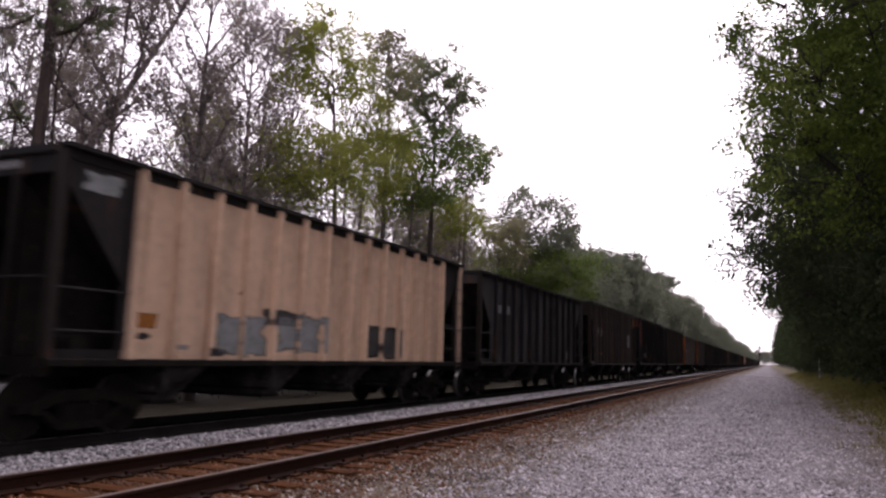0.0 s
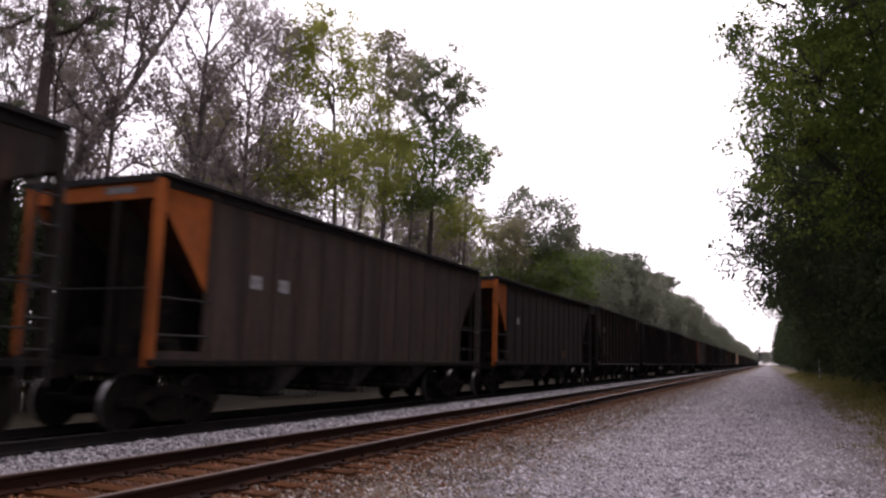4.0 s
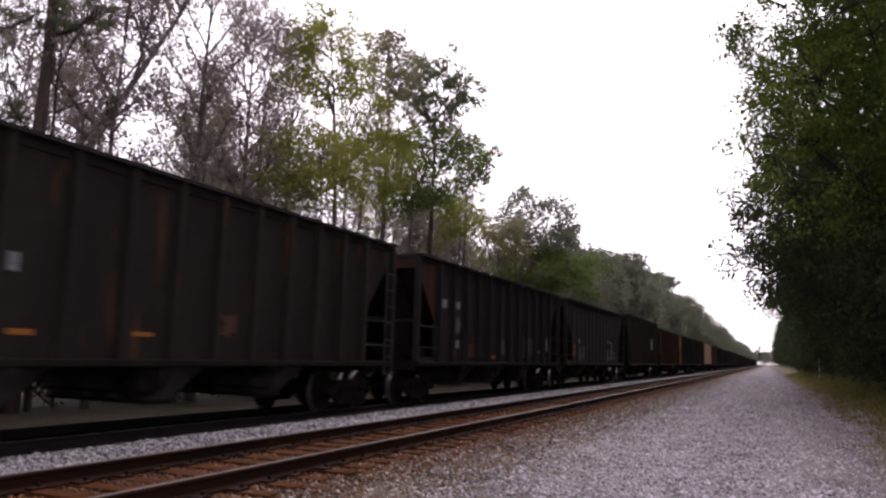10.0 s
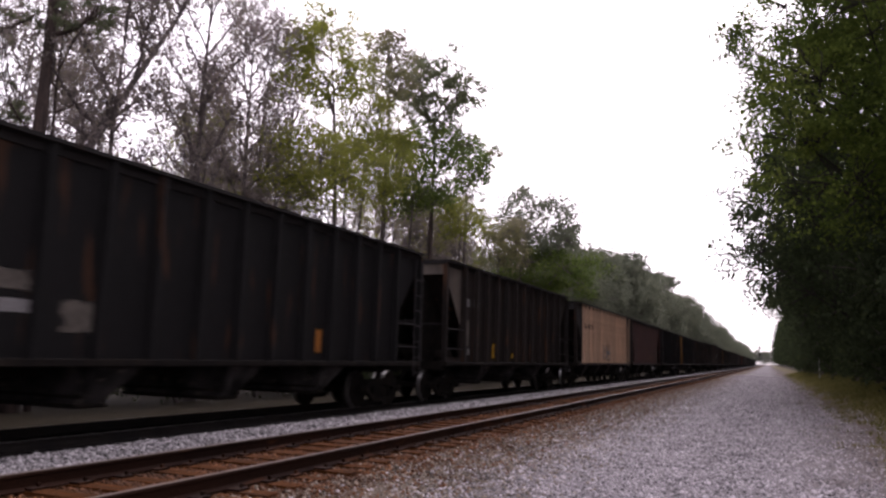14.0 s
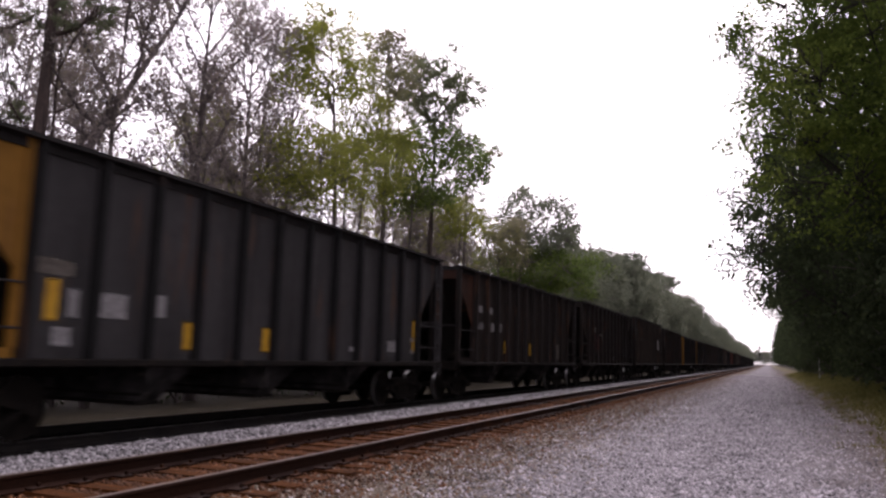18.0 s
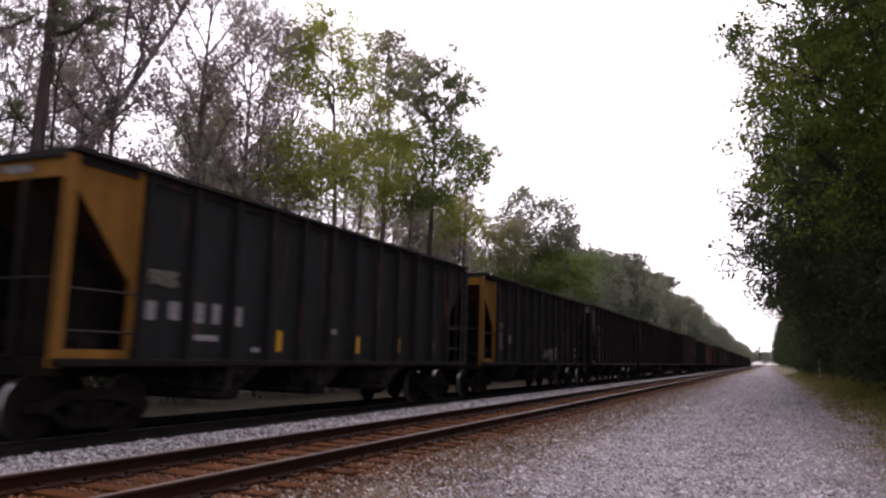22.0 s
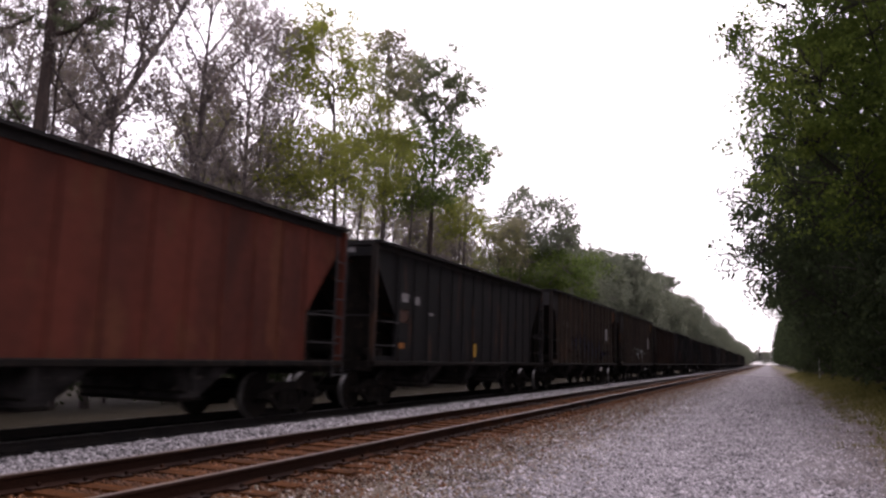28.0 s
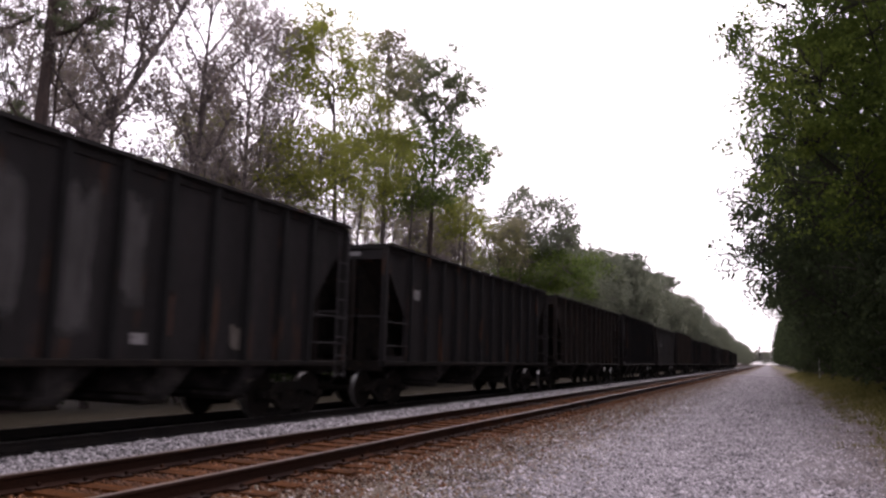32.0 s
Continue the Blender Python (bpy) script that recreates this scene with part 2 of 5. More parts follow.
def build_ground():
    xs = sorted(set([-1500, -400, -120, -60, -40, -30, -24] + [round(-20 + 0.4 * i, 2) for i in range(76)] + [12, 14, 18, 30, 60, 150, 400, 1500]))
    ys = [-1500, -400, -120, -50, -25] + [-12 + 0.8 * i for i in range(90)] + [62, 66, 72, 80, 95, 115, 140, 180, 240, 320, 450, 650, 1000, 1800, 3000]
    verts = []
    for y in ys:
        for x in xs:
            z = ground_height(x, y)
            if abs(x) < 25 and y < 90:
                z += 0.012 * noise.noise((x * 0.9, y * 0.9, 0.0)) * (1.0 if x > -4.4 else 0.6)
            verts.append((x, y, z))
    w = len(xs)
    faces = [(j * w + i, j * w + i + 1, (j + 1) * w + i + 1, (j + 1) * w + i) for j in range(len(ys) - 1) for i in range(w - 1)]
    me = bpy.data.meshes.new("ground")
    me.from_pydata(verts, [], faces)
    # one surface, coloured by strips along the line with ragged edges
    m = bpy.data.materials.new("trackside_ground")
    m.use_nodes = True
    n, l = m.node_tree.nodes, m.node_tree.links
    bsdf = n["Principled BSDF"]
    coords = n.new("ShaderNodeTexCoord")
    apart = n.new("ShaderNodeSeparateXYZ")
    l.new(coords.outputs["Object"], apart.inputs[0])
    wander = n.new("ShaderNodeTexNoise")
    wander.inputs["Scale"].default_value, wander.inputs["Detail"].default_value = 0.7, 8
    l.new(coords.outputs["Object"], wander.inputs["Vector"])
    ragged = n.new("ShaderNodeMath")
    ragged.operation = "MULTIPLY_ADD"
    ragged.inputs[1].default_value = 2.4
    l.new(wander.outputs["Fac"], ragged.inputs[0])
    l.new(apart.outputs["X"], ragged.inputs[2])
    fine = n.new("ShaderNodeTexVoronoi")
    fine.inputs["Scale"].default_value = 22
    l.new(coords.outputs["Object"], fine.inputs["Vector"])
    grain = n.new("ShaderNodeTexNoise")
    grain.inputs["Scale"].default_value, grain.inputs["Detail"].default_value = 30, 6
    l.new(coords.outputs["Object"], grain.inputs["Vector"])

    def strip(lo, hi, below, colour):
        step = n.new("ShaderNodeMapRange")
        step.inputs["From Min"].default_value, step.inputs["From Max"].default_value = lo + 1.2, hi + 1.2
        l.new(ragged.outputs[0], step.inputs["Value"])
        mix = n.new("ShaderNodeMixRGB")
        mix.inputs[2].default_value = (*colour, 1)
        l.new(step.outputs[0], mix.inputs[0])
        if isinstance(below, tuple):
            mix.inputs[1].default_value = (*below, 1)
        else:
            l.new(below, mix.inputs[1])
        return mix.outputs[0]

    c = strip(-15.2, -13.6, (0.07, 0.058, 0.038), (0.095, 0.088, 0.062))
    # near-black strip: coal dust plus the train's shade, both put into the colour
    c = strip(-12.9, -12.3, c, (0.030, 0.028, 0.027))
    c = strip(-9.05, -8.85, c, (0.22, 0.21, 0.215))
    c = strip(-7.0, -6.7, c, (0.085, 0.036, 0.014))
    c = strip(-4.5, -3.9, c, (0.15, 0.115, 0.085))
    c = strip(-3.6, -2.5, c, (0.275, 0.253, 0.265))
    c = strip(0.2, 1.9, c, (0.155, 0.124, 0.115))
    c = strip(1.6, 3.6, c, (0.18, 0.15, 0.075))
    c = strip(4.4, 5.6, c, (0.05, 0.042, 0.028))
    level = n.new("ShaderNodeMapRange")
    level.inputs["To Min"].default_value, level.inputs["To Max"].default_value = 0.65, 1.3
    l.new(grain.outputs["Fac"], level.inputs["Value"])
    cell = n.new("ShaderNodeMapRange")
    cell.inputs["From Max"].default_value = 0.7
    cell.inputs["To Min"].default_value, cell.inputs["To Max"].default_value = 1.15, 0.6
    l.new(fine.outputs["Distance"], cell.inputs["Value"])
    both = n.new("ShaderNodeMath")
    both.operation = "MULTIPLY"
    l.new(level.outputs[0], both.inputs[0])
    l.new(cell.outputs[0], both.inputs[1])
    value = n.new("ShaderNodeHueSaturation")
    l.new(c, value.inputs["Color"])
    l.new(both.outputs[0], value.inputs["Value"])
    l.new(value.outputs[0], bsdf.inputs["Base Color"])
    relief = n.new("ShaderNodeBump")
    relief.inputs["Strength"].default_value, relief.inputs["Distance"].default_value = 0.7, 0.03
    l.new(fine.outputs["Distance"], relief.inputs["Height"])
    relief.invert = True
    l.new(relief.outputs[0], bsdf.inputs["Normal"])
    bsdf.inputs["Roughness"].default_value = 0.9
    bsdf.inputs["Specular IOR Level"].default_value = 0.1
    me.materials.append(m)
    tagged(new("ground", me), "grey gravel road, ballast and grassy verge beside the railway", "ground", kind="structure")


build_ground()


def stones(name, label, mat, count, x0, x1, y0, y1, size, seed, power=1.6, keep=None):
    """Loose angular stones lying on the ground, thinner with distance."""
    rng = np.random.default_rng(seed)
    x = rng.uniform(x0, x1, count)
    y = y0 + (y1 - y0) * rng.random(count) ** power
    if keep is not None:
        chosen = keep(x, y, rng)
        x, y = x[chosen], y[chosen]
        count = len(x)
    z = np.array([ground_height(a) for a in x])
    r = size * rng.uniform(0.45, 1.25, count) * (0.7 + 0.3 * rng.random(count))
    shape = np.array([(1, 0, 0), (0, 1, 0), (-1, 0, 0), (0, -1, 0), (0.2, 0.1, 0.75), (0, 0, -0.8)])
    turn = rng.uniform(0, 2 * np.pi, count)
    base = shape[None] * rng.uniform(0.6, 1.3, (count, 6, 1)) + rng.uniform(-0.2, 0.2, (count, 6, 3))
    c, s = np.cos(turn)[:, None], np.sin(turn)[:, None]
    px, py = base[..., 0] * c - base[..., 1] * s, base[..., 0] * s + base[..., 1] * c
    verts = np.stack([px * r[:, None] + x[:, None], py * r[:, None] + y[:, None], base[..., 2] * r[:, None] + z[:, None] + r[:, None] * 0.15], -1)
    tris = np.array([(0, 1, 4), (1, 2, 4), (2, 3, 4), (3, 0, 4), (1, 0, 5), (2, 1, 5), (3, 2, 5), (0, 3, 5)])
    quads = (np.arange(count) * 6)[:, None, None] + tris[None]
    me = cloud_mesh(name, verts.reshape(-1, 3), quads.reshape(-1, 3), mat)
    return tagged(new(name, me), label, "gravel", kind="stuff")


stones("road_gravel", "loose grey crushed stone on the service road", M_STONE, 165000, -5.0, 3.2, 3.6, 110, 0.025, 3, power=2.3,
       keep=lambda x, y, rng: rng.random(len(x)) < np.clip((y - 3.6) / 2.6, 0, 1) * np.clip((x + 4.4) / 1.6, 0, 1) * np.clip((2.7 + 0.5 * np.sin(y * 0.31) + 0.3 * np.sin(y * 0.9) - x) / 2.2, 0, 1))
stones("ballast", "pale grey ballast stones between the two tracks", M_BALLAST, 30000, -8.9, -6.9, 4.0, 60, 0.040, 4)
stones("ballast", "brownish dusty stones between the track and the road", M_DUSTSTONE, 26000, -5.0, -1.9, 4.5, 75, 0.030, 6, power=2.0,
       keep=lambda x, y, rng: rng.random(len(x)) < np.clip(1.15 - np.abs(x + 3.6) / 1.5, 0, 1))
stones("ballast", "rust-stained ballast stones along the near track", M_RUSTSTONE, 46000, -7.0, -3.0, 4.0, 75, 0.032, 5, power=2.0,
       keep=lambda x, y, rng: rng.random(len(x)) < np.clip((-3.0 - x) / 1.6, 0, 1))

# ---- tracks ----
RAIL_PROFILE = [(-0.07, -0.17), (0.07, -0.17), (0.07, -0.155), (0.012, -0.13), (0.010, -0.045), (0.036, -0.032), (0.036, -0.008),
                (0.028, -0.001), (-0.028, -0.001), (-0.036, -0.008), (-0.036, -0.032), (-0.010, -0.045), (-0.012, -0.13), (-0.07, -0.155)]


def track(x, z, label, rail_mat, head_mat, tie_mat, loose_ties, shift):
    bed = thing("railway_track", label, "railway track", "parallel tracks", "structure", at=(x, 0, z))
    for side in (-GAUGE, GAUGE):
        stations = [(side + shift(y), y) for y in (-60, 6, 12, 18, 24, 29, 34, 40, 46, 52, 1000)]
        rail = part("rail", Build().sweep(RAIL_PROFILE, stations).mesh("rail", rail_mat), bed)
        head = [(-0.027, -0.002), (0.027, -0.002), (0.027, 0.003), (-0.027, 0.003)]
        part("running_surface", Build().sweep(head, stations).mesh("running_surface", head_mat), rail)
    tie = Build().box(-1.28, 1.28, -0.11, 0.11, -0.30, -0.165)
    for e in (-1.28, 1.28):
        tie.box(e - 0.02, e + 0.015, -0.08, 0.09, -0.29, -0.18)
    tie_mesh = tie.mesh("tie", tie_mat)
    plate_mesh = Build().box(-0.18, 0.18, -0.09, 0.09, -0.170, -0.150).box(-0.12, -0.09, -0.06, -0.03, -0.15, -0.115).box(0.09, 0.12, 0.03, 0.06, -0.15, -0.115).mesh("tie_plate", rail_mat)
    rng = random.Random(int(-x * 10))
    rest = Build()
    for i in range(1100):
        y = -10 + 0.53 * i
        if i < loose_ties:
            t = part("tie", tie_mesh, bed, at=(shift(y) + rng.uniform(-0.06, 0.06), y + rng.uniform(-0.03, 0.03), rng.uniform(-0.012, 0.012)))
            t.rotation_euler = (0, 0, rng.uniform(-0.015, 0.015))
            if i < loose_ties - 50:
                for side in (-GAUGE, GAUGE):
                    part("tie_plate", plate_mesh, t, at=(side, 0, 0.008))
        else:
            rest.box(shift(y) - 1.28, shift(y) + 1.28, y - 0.11, y + 0.11, -0.30, -0.17)
    part("far_ties", rest.mesh("far_ties", tie_mat), bed)["kind"] = "stuff"
    return bed


track(NEAR_X, 0.0, "rusty railway track with weathered wooden ties", M_RAIL, M_HEAD, M_TIE, 115, lambda y: 0.0)
track(FAR_X, FAR_Z, "dark main-line track under the moving train", M_DARKRAIL, M_POLISHED, M_COALSHADETIE, 60, line_shift)

# ---- hopper cars ----
TRUCK_IN = 1.20      # truck centre from the car's end
END_BAY = 1.42       # length of the open bay at each end
SILL = 1.00          # underside of the body's side
SIDE = 1.46          # side sheet from the centre line


def paint(name, colour, grime=0.5, rust=0.2, rough=0.7, stretch=(1, 1.6, 0.22), scale=1.1):
    dark = tuple(c * (1 - 0.68 * grime) + 0.005 for c in colour)
    rusty = tuple(c * 0.5 + r * 0.5 for c, r in zip(colour, (0.10, 0.045, 0.022)))
    return material(name, colour, dark, scale, rough, bump=0.1, fine=5, stretch=stretch, speck=0.14, c3=rusty, c3_amount=rust, spec=0.12)


def worn(m, amount, breaks, blob=False):
    """Paint that ends in a ragged edge and is rubbed through in spots."""
    n, l = m.node_tree.nodes, m.node_tree.links
    coords, apart, info = n.new("ShaderNodeTexCoord"), n.new("ShaderNodeSeparateXYZ"), n.new("ShaderNodeObjectInfo")
    l.new(coords.outputs["Object"], apart.inputs[0])
    edge = None
    if blob:
        reach = n.new("ShaderNodeVectorMath")
        reach.operation = "LENGTH"
        l.new(coords.outputs["Object"], reach.inputs[0])
        edge = reach.outputs["Value"]
    for axis in () if blob else ("Y", "Z"):
        size = n.new("ShaderNodeMath")
        size.operation = "ABSOLUTE"
        l.new(apart.outputs[axis], size.inputs[0])
        if edge is None:
            edge = size.outputs[0]
        else:
            wide = n.new("ShaderNodeMath")
            wide.operation = "SMOOTH_MAX"
            wide.inputs[2].default_value = amount * 0.4
            l.new(edge, wide.inputs[0])
            l.new(size.outputs[0], wide.inputs[1])
            edge = wide.outputs[0]
    rough_edge = n.new("ShaderNodeTexNoise")
    rough_edge.noise_dimensions = "4D"
    rough_edge.inputs["Scale"].default_value, rough_edge.inputs["Detail"].default_value = breaks, 4
    seed = n.new("ShaderNodeMath")
    seed.operation = "MULTIPLY"
    seed.inputs[1].default_value = 50
    l.new(info.outputs["Random"], seed.inputs[0])
    l.new(seed.outputs[0], rough_edge.inputs["W"])
    l.new(coords.outputs["Object"], rough_edge.inputs["Vector"])
    push = n.new("ShaderNodeMath")
    push.operation = "MULTIPLY_ADD"
    push.inputs[1].default_value = amount * 2.2
    l.new(rough_edge.outputs["Fac"], push.inputs[0])
    l.new(edge, push.inputs[2])
    cover = n.new("ShaderNodeMapRange")
    cover.inputs["From Min"].default_value, cover.inputs["From Max"].default_value = 0.40 + amount * 1.1, 0.49 + amount * 1.1
    cover.inputs["To Min"].default_value, cover.inputs["To Max"].default_value = 1.0, 0.0
    l.new(push.outputs[0], cover.inputs["Value"])
    bare, mix = n.new("ShaderNodeBsdfTransparent"), n.new("ShaderNodeMixShader")
    l.new(cover.outputs[0], mix.inputs[0])
    l.new(bare.outputs[0], mix.inputs[1])
    l.new(n["Principled BSDF"].outputs[0], mix.inputs[2])
    l.new(mix.outputs[0], n["Material Output"].inputs["Surface"])


P_MARK = {
    "w": material("faded_white_stencil", (0.27, 0.26, 0.265), (0.16, 0.153, 0.153), 6, 0.8),
    "g": material("grey_patch_paint", (0.062, 0.058, 0.058), (0.038, 0.036, 0.035), 4, 0.8),
    "b": material("beige_patch_paint", (0.12, 0.105, 0.09), (0.075, 0.064, 0.055), 4, 0.8),
    "y": material("yellow_reflective_strip", (0.55, 0.31, 0.02), (0.42, 0.22, 0.02), 6, 0.6),
    "o": material("orange_marker_paint", (0.34, 0.125, 0.018), (0.22, 0.08, 0.016), 6, 0.7),
    "r": material("red_panel_paint", (0.13, 0.018, 0.019), (0.075, 0.014, 0.015), 3, 0.75),
    "k": material("black_overspray", (0.012, 0.011, 0.013), (0.022, 0.02, 0.022), 3, 0.7),
    "u": material("blue_spray_paint", (0.016, 0.020, 0.085), (0.008, 0.009, 0.022), 2.2, 0.7),
    "s": material("silver_grey_spray_paint", (0.27, 0.28, 0.28), (0.18, 0.19, 0.19), 3, 0.6),
    "n": material("brown_rust_patch", (0.075, 0.033, 0.019), (0.05, 0.025, 0.017), 4, 0.85),
}
for _key, _mat in P_MARK.items():
    worn(_mat, *{"g": (0.32, 2.2), "b": (0.32, 2.2), "n": (0.4, 2.5), "k": (0.36, 2.6), "u": (0.34, 2.6), "s": (0.30, 2.8), "w": (0.09, 5.0)}.get(_key, (0.08, 3.5)), _key in "uk")
MARK_MESH = {k: Build().box(-0.003, 0.003, -0.5, 0.5, -0.5, 0.5).mesh("mark", m) for k, m in P_MARK.items()}
MARK_NAME = {"w": "stencil_bar", "g": "grey_patch", "b": "beige_patch", "y": "reflector_strip", "o": "orange_marker", "r": "red_panel", "k": "black_patch",
             "u": "blue_spray_patch", "s": "silver_spray_patch", "n": "rust_patch"}


def side_frame_mesh():
    """Cast side frame of a truck: arched top, spring window, bearing pockets, springs."""
    b = Build()
    top = [(-1.12, 0.52), (-0.86, 0.56), (-0.42, 0.72), (0.42, 0.72), (0.86, 0.56), (1.12, 0.52), (1.12, 0.40), (0.80, 0.42), (0.40, 0.55), (-0.40, 0.55), (-0.80, 0.42), (-1.12, 0.40)]
    b.prism(top, -0.07, 0.07, "x")
    b.prism([(-0.80, 0.43), (-0.66, 0.43), (-0.34, 0.24), (0.34, 0.24), (0.66, 0.43), (0.80, 0.43), (0.42, 0.14), (-0.42, 0.14)], -0.06, 0.06, "x")
    for y in (-0.40, 0.34):
        b.box(-0.07, 0.07, y, y + 0.06, 0.2, 0.58)
    for y in (-0.2, 0.0, 0.2):
        b.rod((0, y, 0.24), (0, y, 0.5), 0.075, 8)
    return b.mesh("side_frame", M_UNDER)


def wheelset_mesh():
    b, tread = Build(), []
    for s in (-1, 1):
        b.rod((s * 0.685, 0, 0), (s * 0.72, 0, 0), 0.485, 24)
        tread += range(len(b.f), len(b.f) + 24)
        b.rod((s * 0.72, 0, 0), (s * 0.82, 0, 0), 0.457, 24, 0.452)
        b.rod((s * 0.82, 0, 0), (s * 0.85, 0, 0), 0.16, 12)
        for a in range(3):
            c, d = math.cos(a * 2.094) * 0.06, math.sin(a * 2.094) * 0.06
            b.rod((s * 1.10, c, d), (s * 1.125, c, d), 0.02, 6)
        b.rod((s * 0.85, 0, 0), (s * 1.10, 0, 0), 0.10, 10)
    b.rod((-0.7, 0, 0), (0.7, 0, 0), 0.085, 10)
    me = b.mesh("wheelset", M_WHEEL)
    me.materials.append(M_TREAD)
    for k in tread:
        me.polygons[k].material_index = 1
    return me


SIDE_FRAME, WHEELSET = side_frame_mesh(), wheelset_mesh()
BEARING_CAP = Build().rod((0, 0, 0), (0.03, 0, 0), 0.085, 12).mesh("bearing_cap", M_WHEEL)
BOLSTER = Build().box(-1.0, 1.0, -0.2, 0.2, 0.46, 0.68, 0.03).box(-0.25, 0.25, -0.25, 0.25, 0.68, 0.93).mesh("bolster", M_UNDER)


def hopper_car(kind, top, ribs, bays, panel, half):
    """One open-topped hopper car, its origin on the rails at mid-length. The near end looks towards -y."""
    car = thing("hopper_car", "black steel coal hopper car rolling on the far track", "railway car", "cars of the coal train")
    a, b = -half + END_BAY, half - END_BAY
    span = b - a
    for s in (-1, 1):
        part("side_sheet", Build().prism([(a, SILL), (b, SILL), (b, top - 0.05), (a, top - 0.05)], s * (SIDE - 0.012), s * (SIDE + 0.012), "x").mesh("side_sheet"), car)
        part("side_sill", Build().box(s * 1.55 - 0.06, s * 1.55 + 0.06, -half, half, SILL - 0.09, SILL + 0.03, 0.02).mesh("side_sill", M_UNDER), car)
        # second box: the chord's shadow, put in as a dark strip behind the ribs
        part("top_chord", Build().box(s * 1.54 - 0.095, s * 1.54 + 0.095, -half, half, top - 0.06, top).box(s * (SIDE + 0.03) - 0.016, s * (SIDE + 0.03) + 0.016, -half, half, top - 0.20, top - 0.055).mesh("top_chord"), car)
    rib_depth = 0.135 if kind != "smooth" else 0.03
    rib_width = 0.075 if kind != "smooth" else 0.03
    rib = Build().prism([(-rib_width, 0), (rib_width, 0), (rib_width * 0.65, rib_depth), (-rib_width * 0.65, rib_depth)], SILL + 0.02, top - 0.062, "z").mesh("rib")
    for s in (-1, 1):
        for i in range(ribs):
            r = part("rib", rib, car, at=(s * (SIDE + 0.012), a + 0.08 + (span - 0.16) * i / (ribs - 1), 0))
            r.rotation_euler = (0, 0, -s * math.pi / 2)
    for e in (-1, 1):
        y_end, y_in = e * half, e * (half - END_BAY)
        for s in (-1, 1):
            if kind == "wide":
                shape = [(y_end - e * 0.06, top - 0.04), (y_in, top - 0.04), (y_in, SILL + 0.05), (y_in - 0 * e, SILL + 0.05),
                         (y_in + e * 0.22, SILL + 0.05), (y_in + e * 0.30, SILL + 1.2), (y_in + e * 0.55, top - 0.95), (y_end - e * 0.06, top - 0.62)]
                shape = shape[:3] + shape[4:]
                foot = [(y_in, SILL + 0.05), (y_in + e * 0.22, SILL + 0.05), (y_in + e * 0.30, SILL + 1.2), (y_in + e * 0.42, top - 1.3), (y_in, top - 1.3)]
                part("gusset_foot", Build().prism(foot, s * (SIDE - 0.010), s * (SIDE + 0.010), "x").mesh("gusset_foot"), car)
                shape = [shape[0], shape[1], (y_in, top - 1.3), (y_in + e * 0.42, top - 1.3), shape[5], shape[6]]
            else:
                shape = [(y_end - e * 0.06, top - 0.04), (y_in, top - 0.04), (y_in, 2.05), (y_end - e * 0.10, top - 0.42)]
            part("end_gusset" if e < 0 else "rear_gusset", Build().prism(shape, s * (SIDE - 0.010), s * (SIDE + 0.010), "x").mesh("end_gusset"), car)
            part("corner_post" if e < 0 else "rear_post", Build().box(s * 1.50 - 0.075, s * 1.50 + 0.075, y_end - 0.06 * (e + 1), y_end + 0.06 * (1 - e), SILL - 0.1, top - 0.1).mesh("corner_post"), car)
            if e < 0:
                rim = Build().box(s * SIDE - 0.02, s * SIDE + 0.02, y_end + 0.06, y_in - 0.002, SILL + 0.03, SILL + 0.16)
                rim.box(s * SIDE - 0.05, s * SIDE + 0.05, y_in - 0.10, y_in - 0.004, SILL + 0.16, top - 0.06)
                part("end_frame", rim.mesh("end_frame"), car)
            for z in (1.42, 2.02):
                grab = Build().rod((s * 1.53, y_end - e * 0.06, z), (s * 1.53, y_in, z), 0.016, 6).mesh("grab_iron", M_BARE)
                part("grab_iron", grab, car)
            part("end_post", Build().box(s * 0.55 - 0.05, s * 0.55 + 0.05, y_end - e * 0.10 - 0.04, y_end - e * 0.10 + 0.04, SILL, top - panel).mesh("end_post"), car)
        slope = [(y_end - e * 0.14, top - 0.30), (y_end - e * 3.6, SILL - 0.05), (y_end - e * 3.64, SILL - 0.05), (y_end - e * 0.18, top - 0.30)]
        part("slope_sheet", Build().prism(slope, -SIDE + 0.02, SIDE - 0.02, "x").mesh("slope_sheet"), car)
        part("end_panel" if e < 0 else "rear_panel", Build().box(-1.44, 1.44, y_end - e * 0.09 - 0.012, y_end - e * 0.09 + 0.012, top - panel, top - 0.12).mesh("end_panel"), car)
        part("end_chord", Build().box(-1.47, 1.47, y_end - e * 0.08 - 0.08, y_end - e * 0.08 + 0.08, top - 0.121, top - 0.003).mesh("end_chord"), car)
        # added plates that block background light through the open end bay
        baffle = [(y_end - e * 0.13, top - 0.55), (y_end - e * 0.45, top - 0.70), (y_end - e * 3.4, SILL + 0.05), (y_end - e * 0.13, SILL + 0.05)]
        part("end_web", Build().prism(baffle, -0.72, -0.69, "x").prism(baffle, 0.69, 0.72, "x").mesh("end_web", M_UNDER), car)
        part("end_sill", Build().box(-1.48, 1.48, y_end - e * 0.10 - 0.09, y_end - e * 0.10 + 0.09, SILL - 0.22, SILL + 0.04).box(-1.45, 0.45, min(y_end - e * 0.2, y_in), max(y_end - e * 0.2, y_in), SILL - 0.02, SILL + 0.03).box(0.45, 1.45, min(y_end - e * 0.58, y_end - e * 0.85), max(y_end - e * 0.58, y_end - e * 0.85), SILL - 0.02, SILL + 0.03).mesh("end_sill", M_UNDER), car)
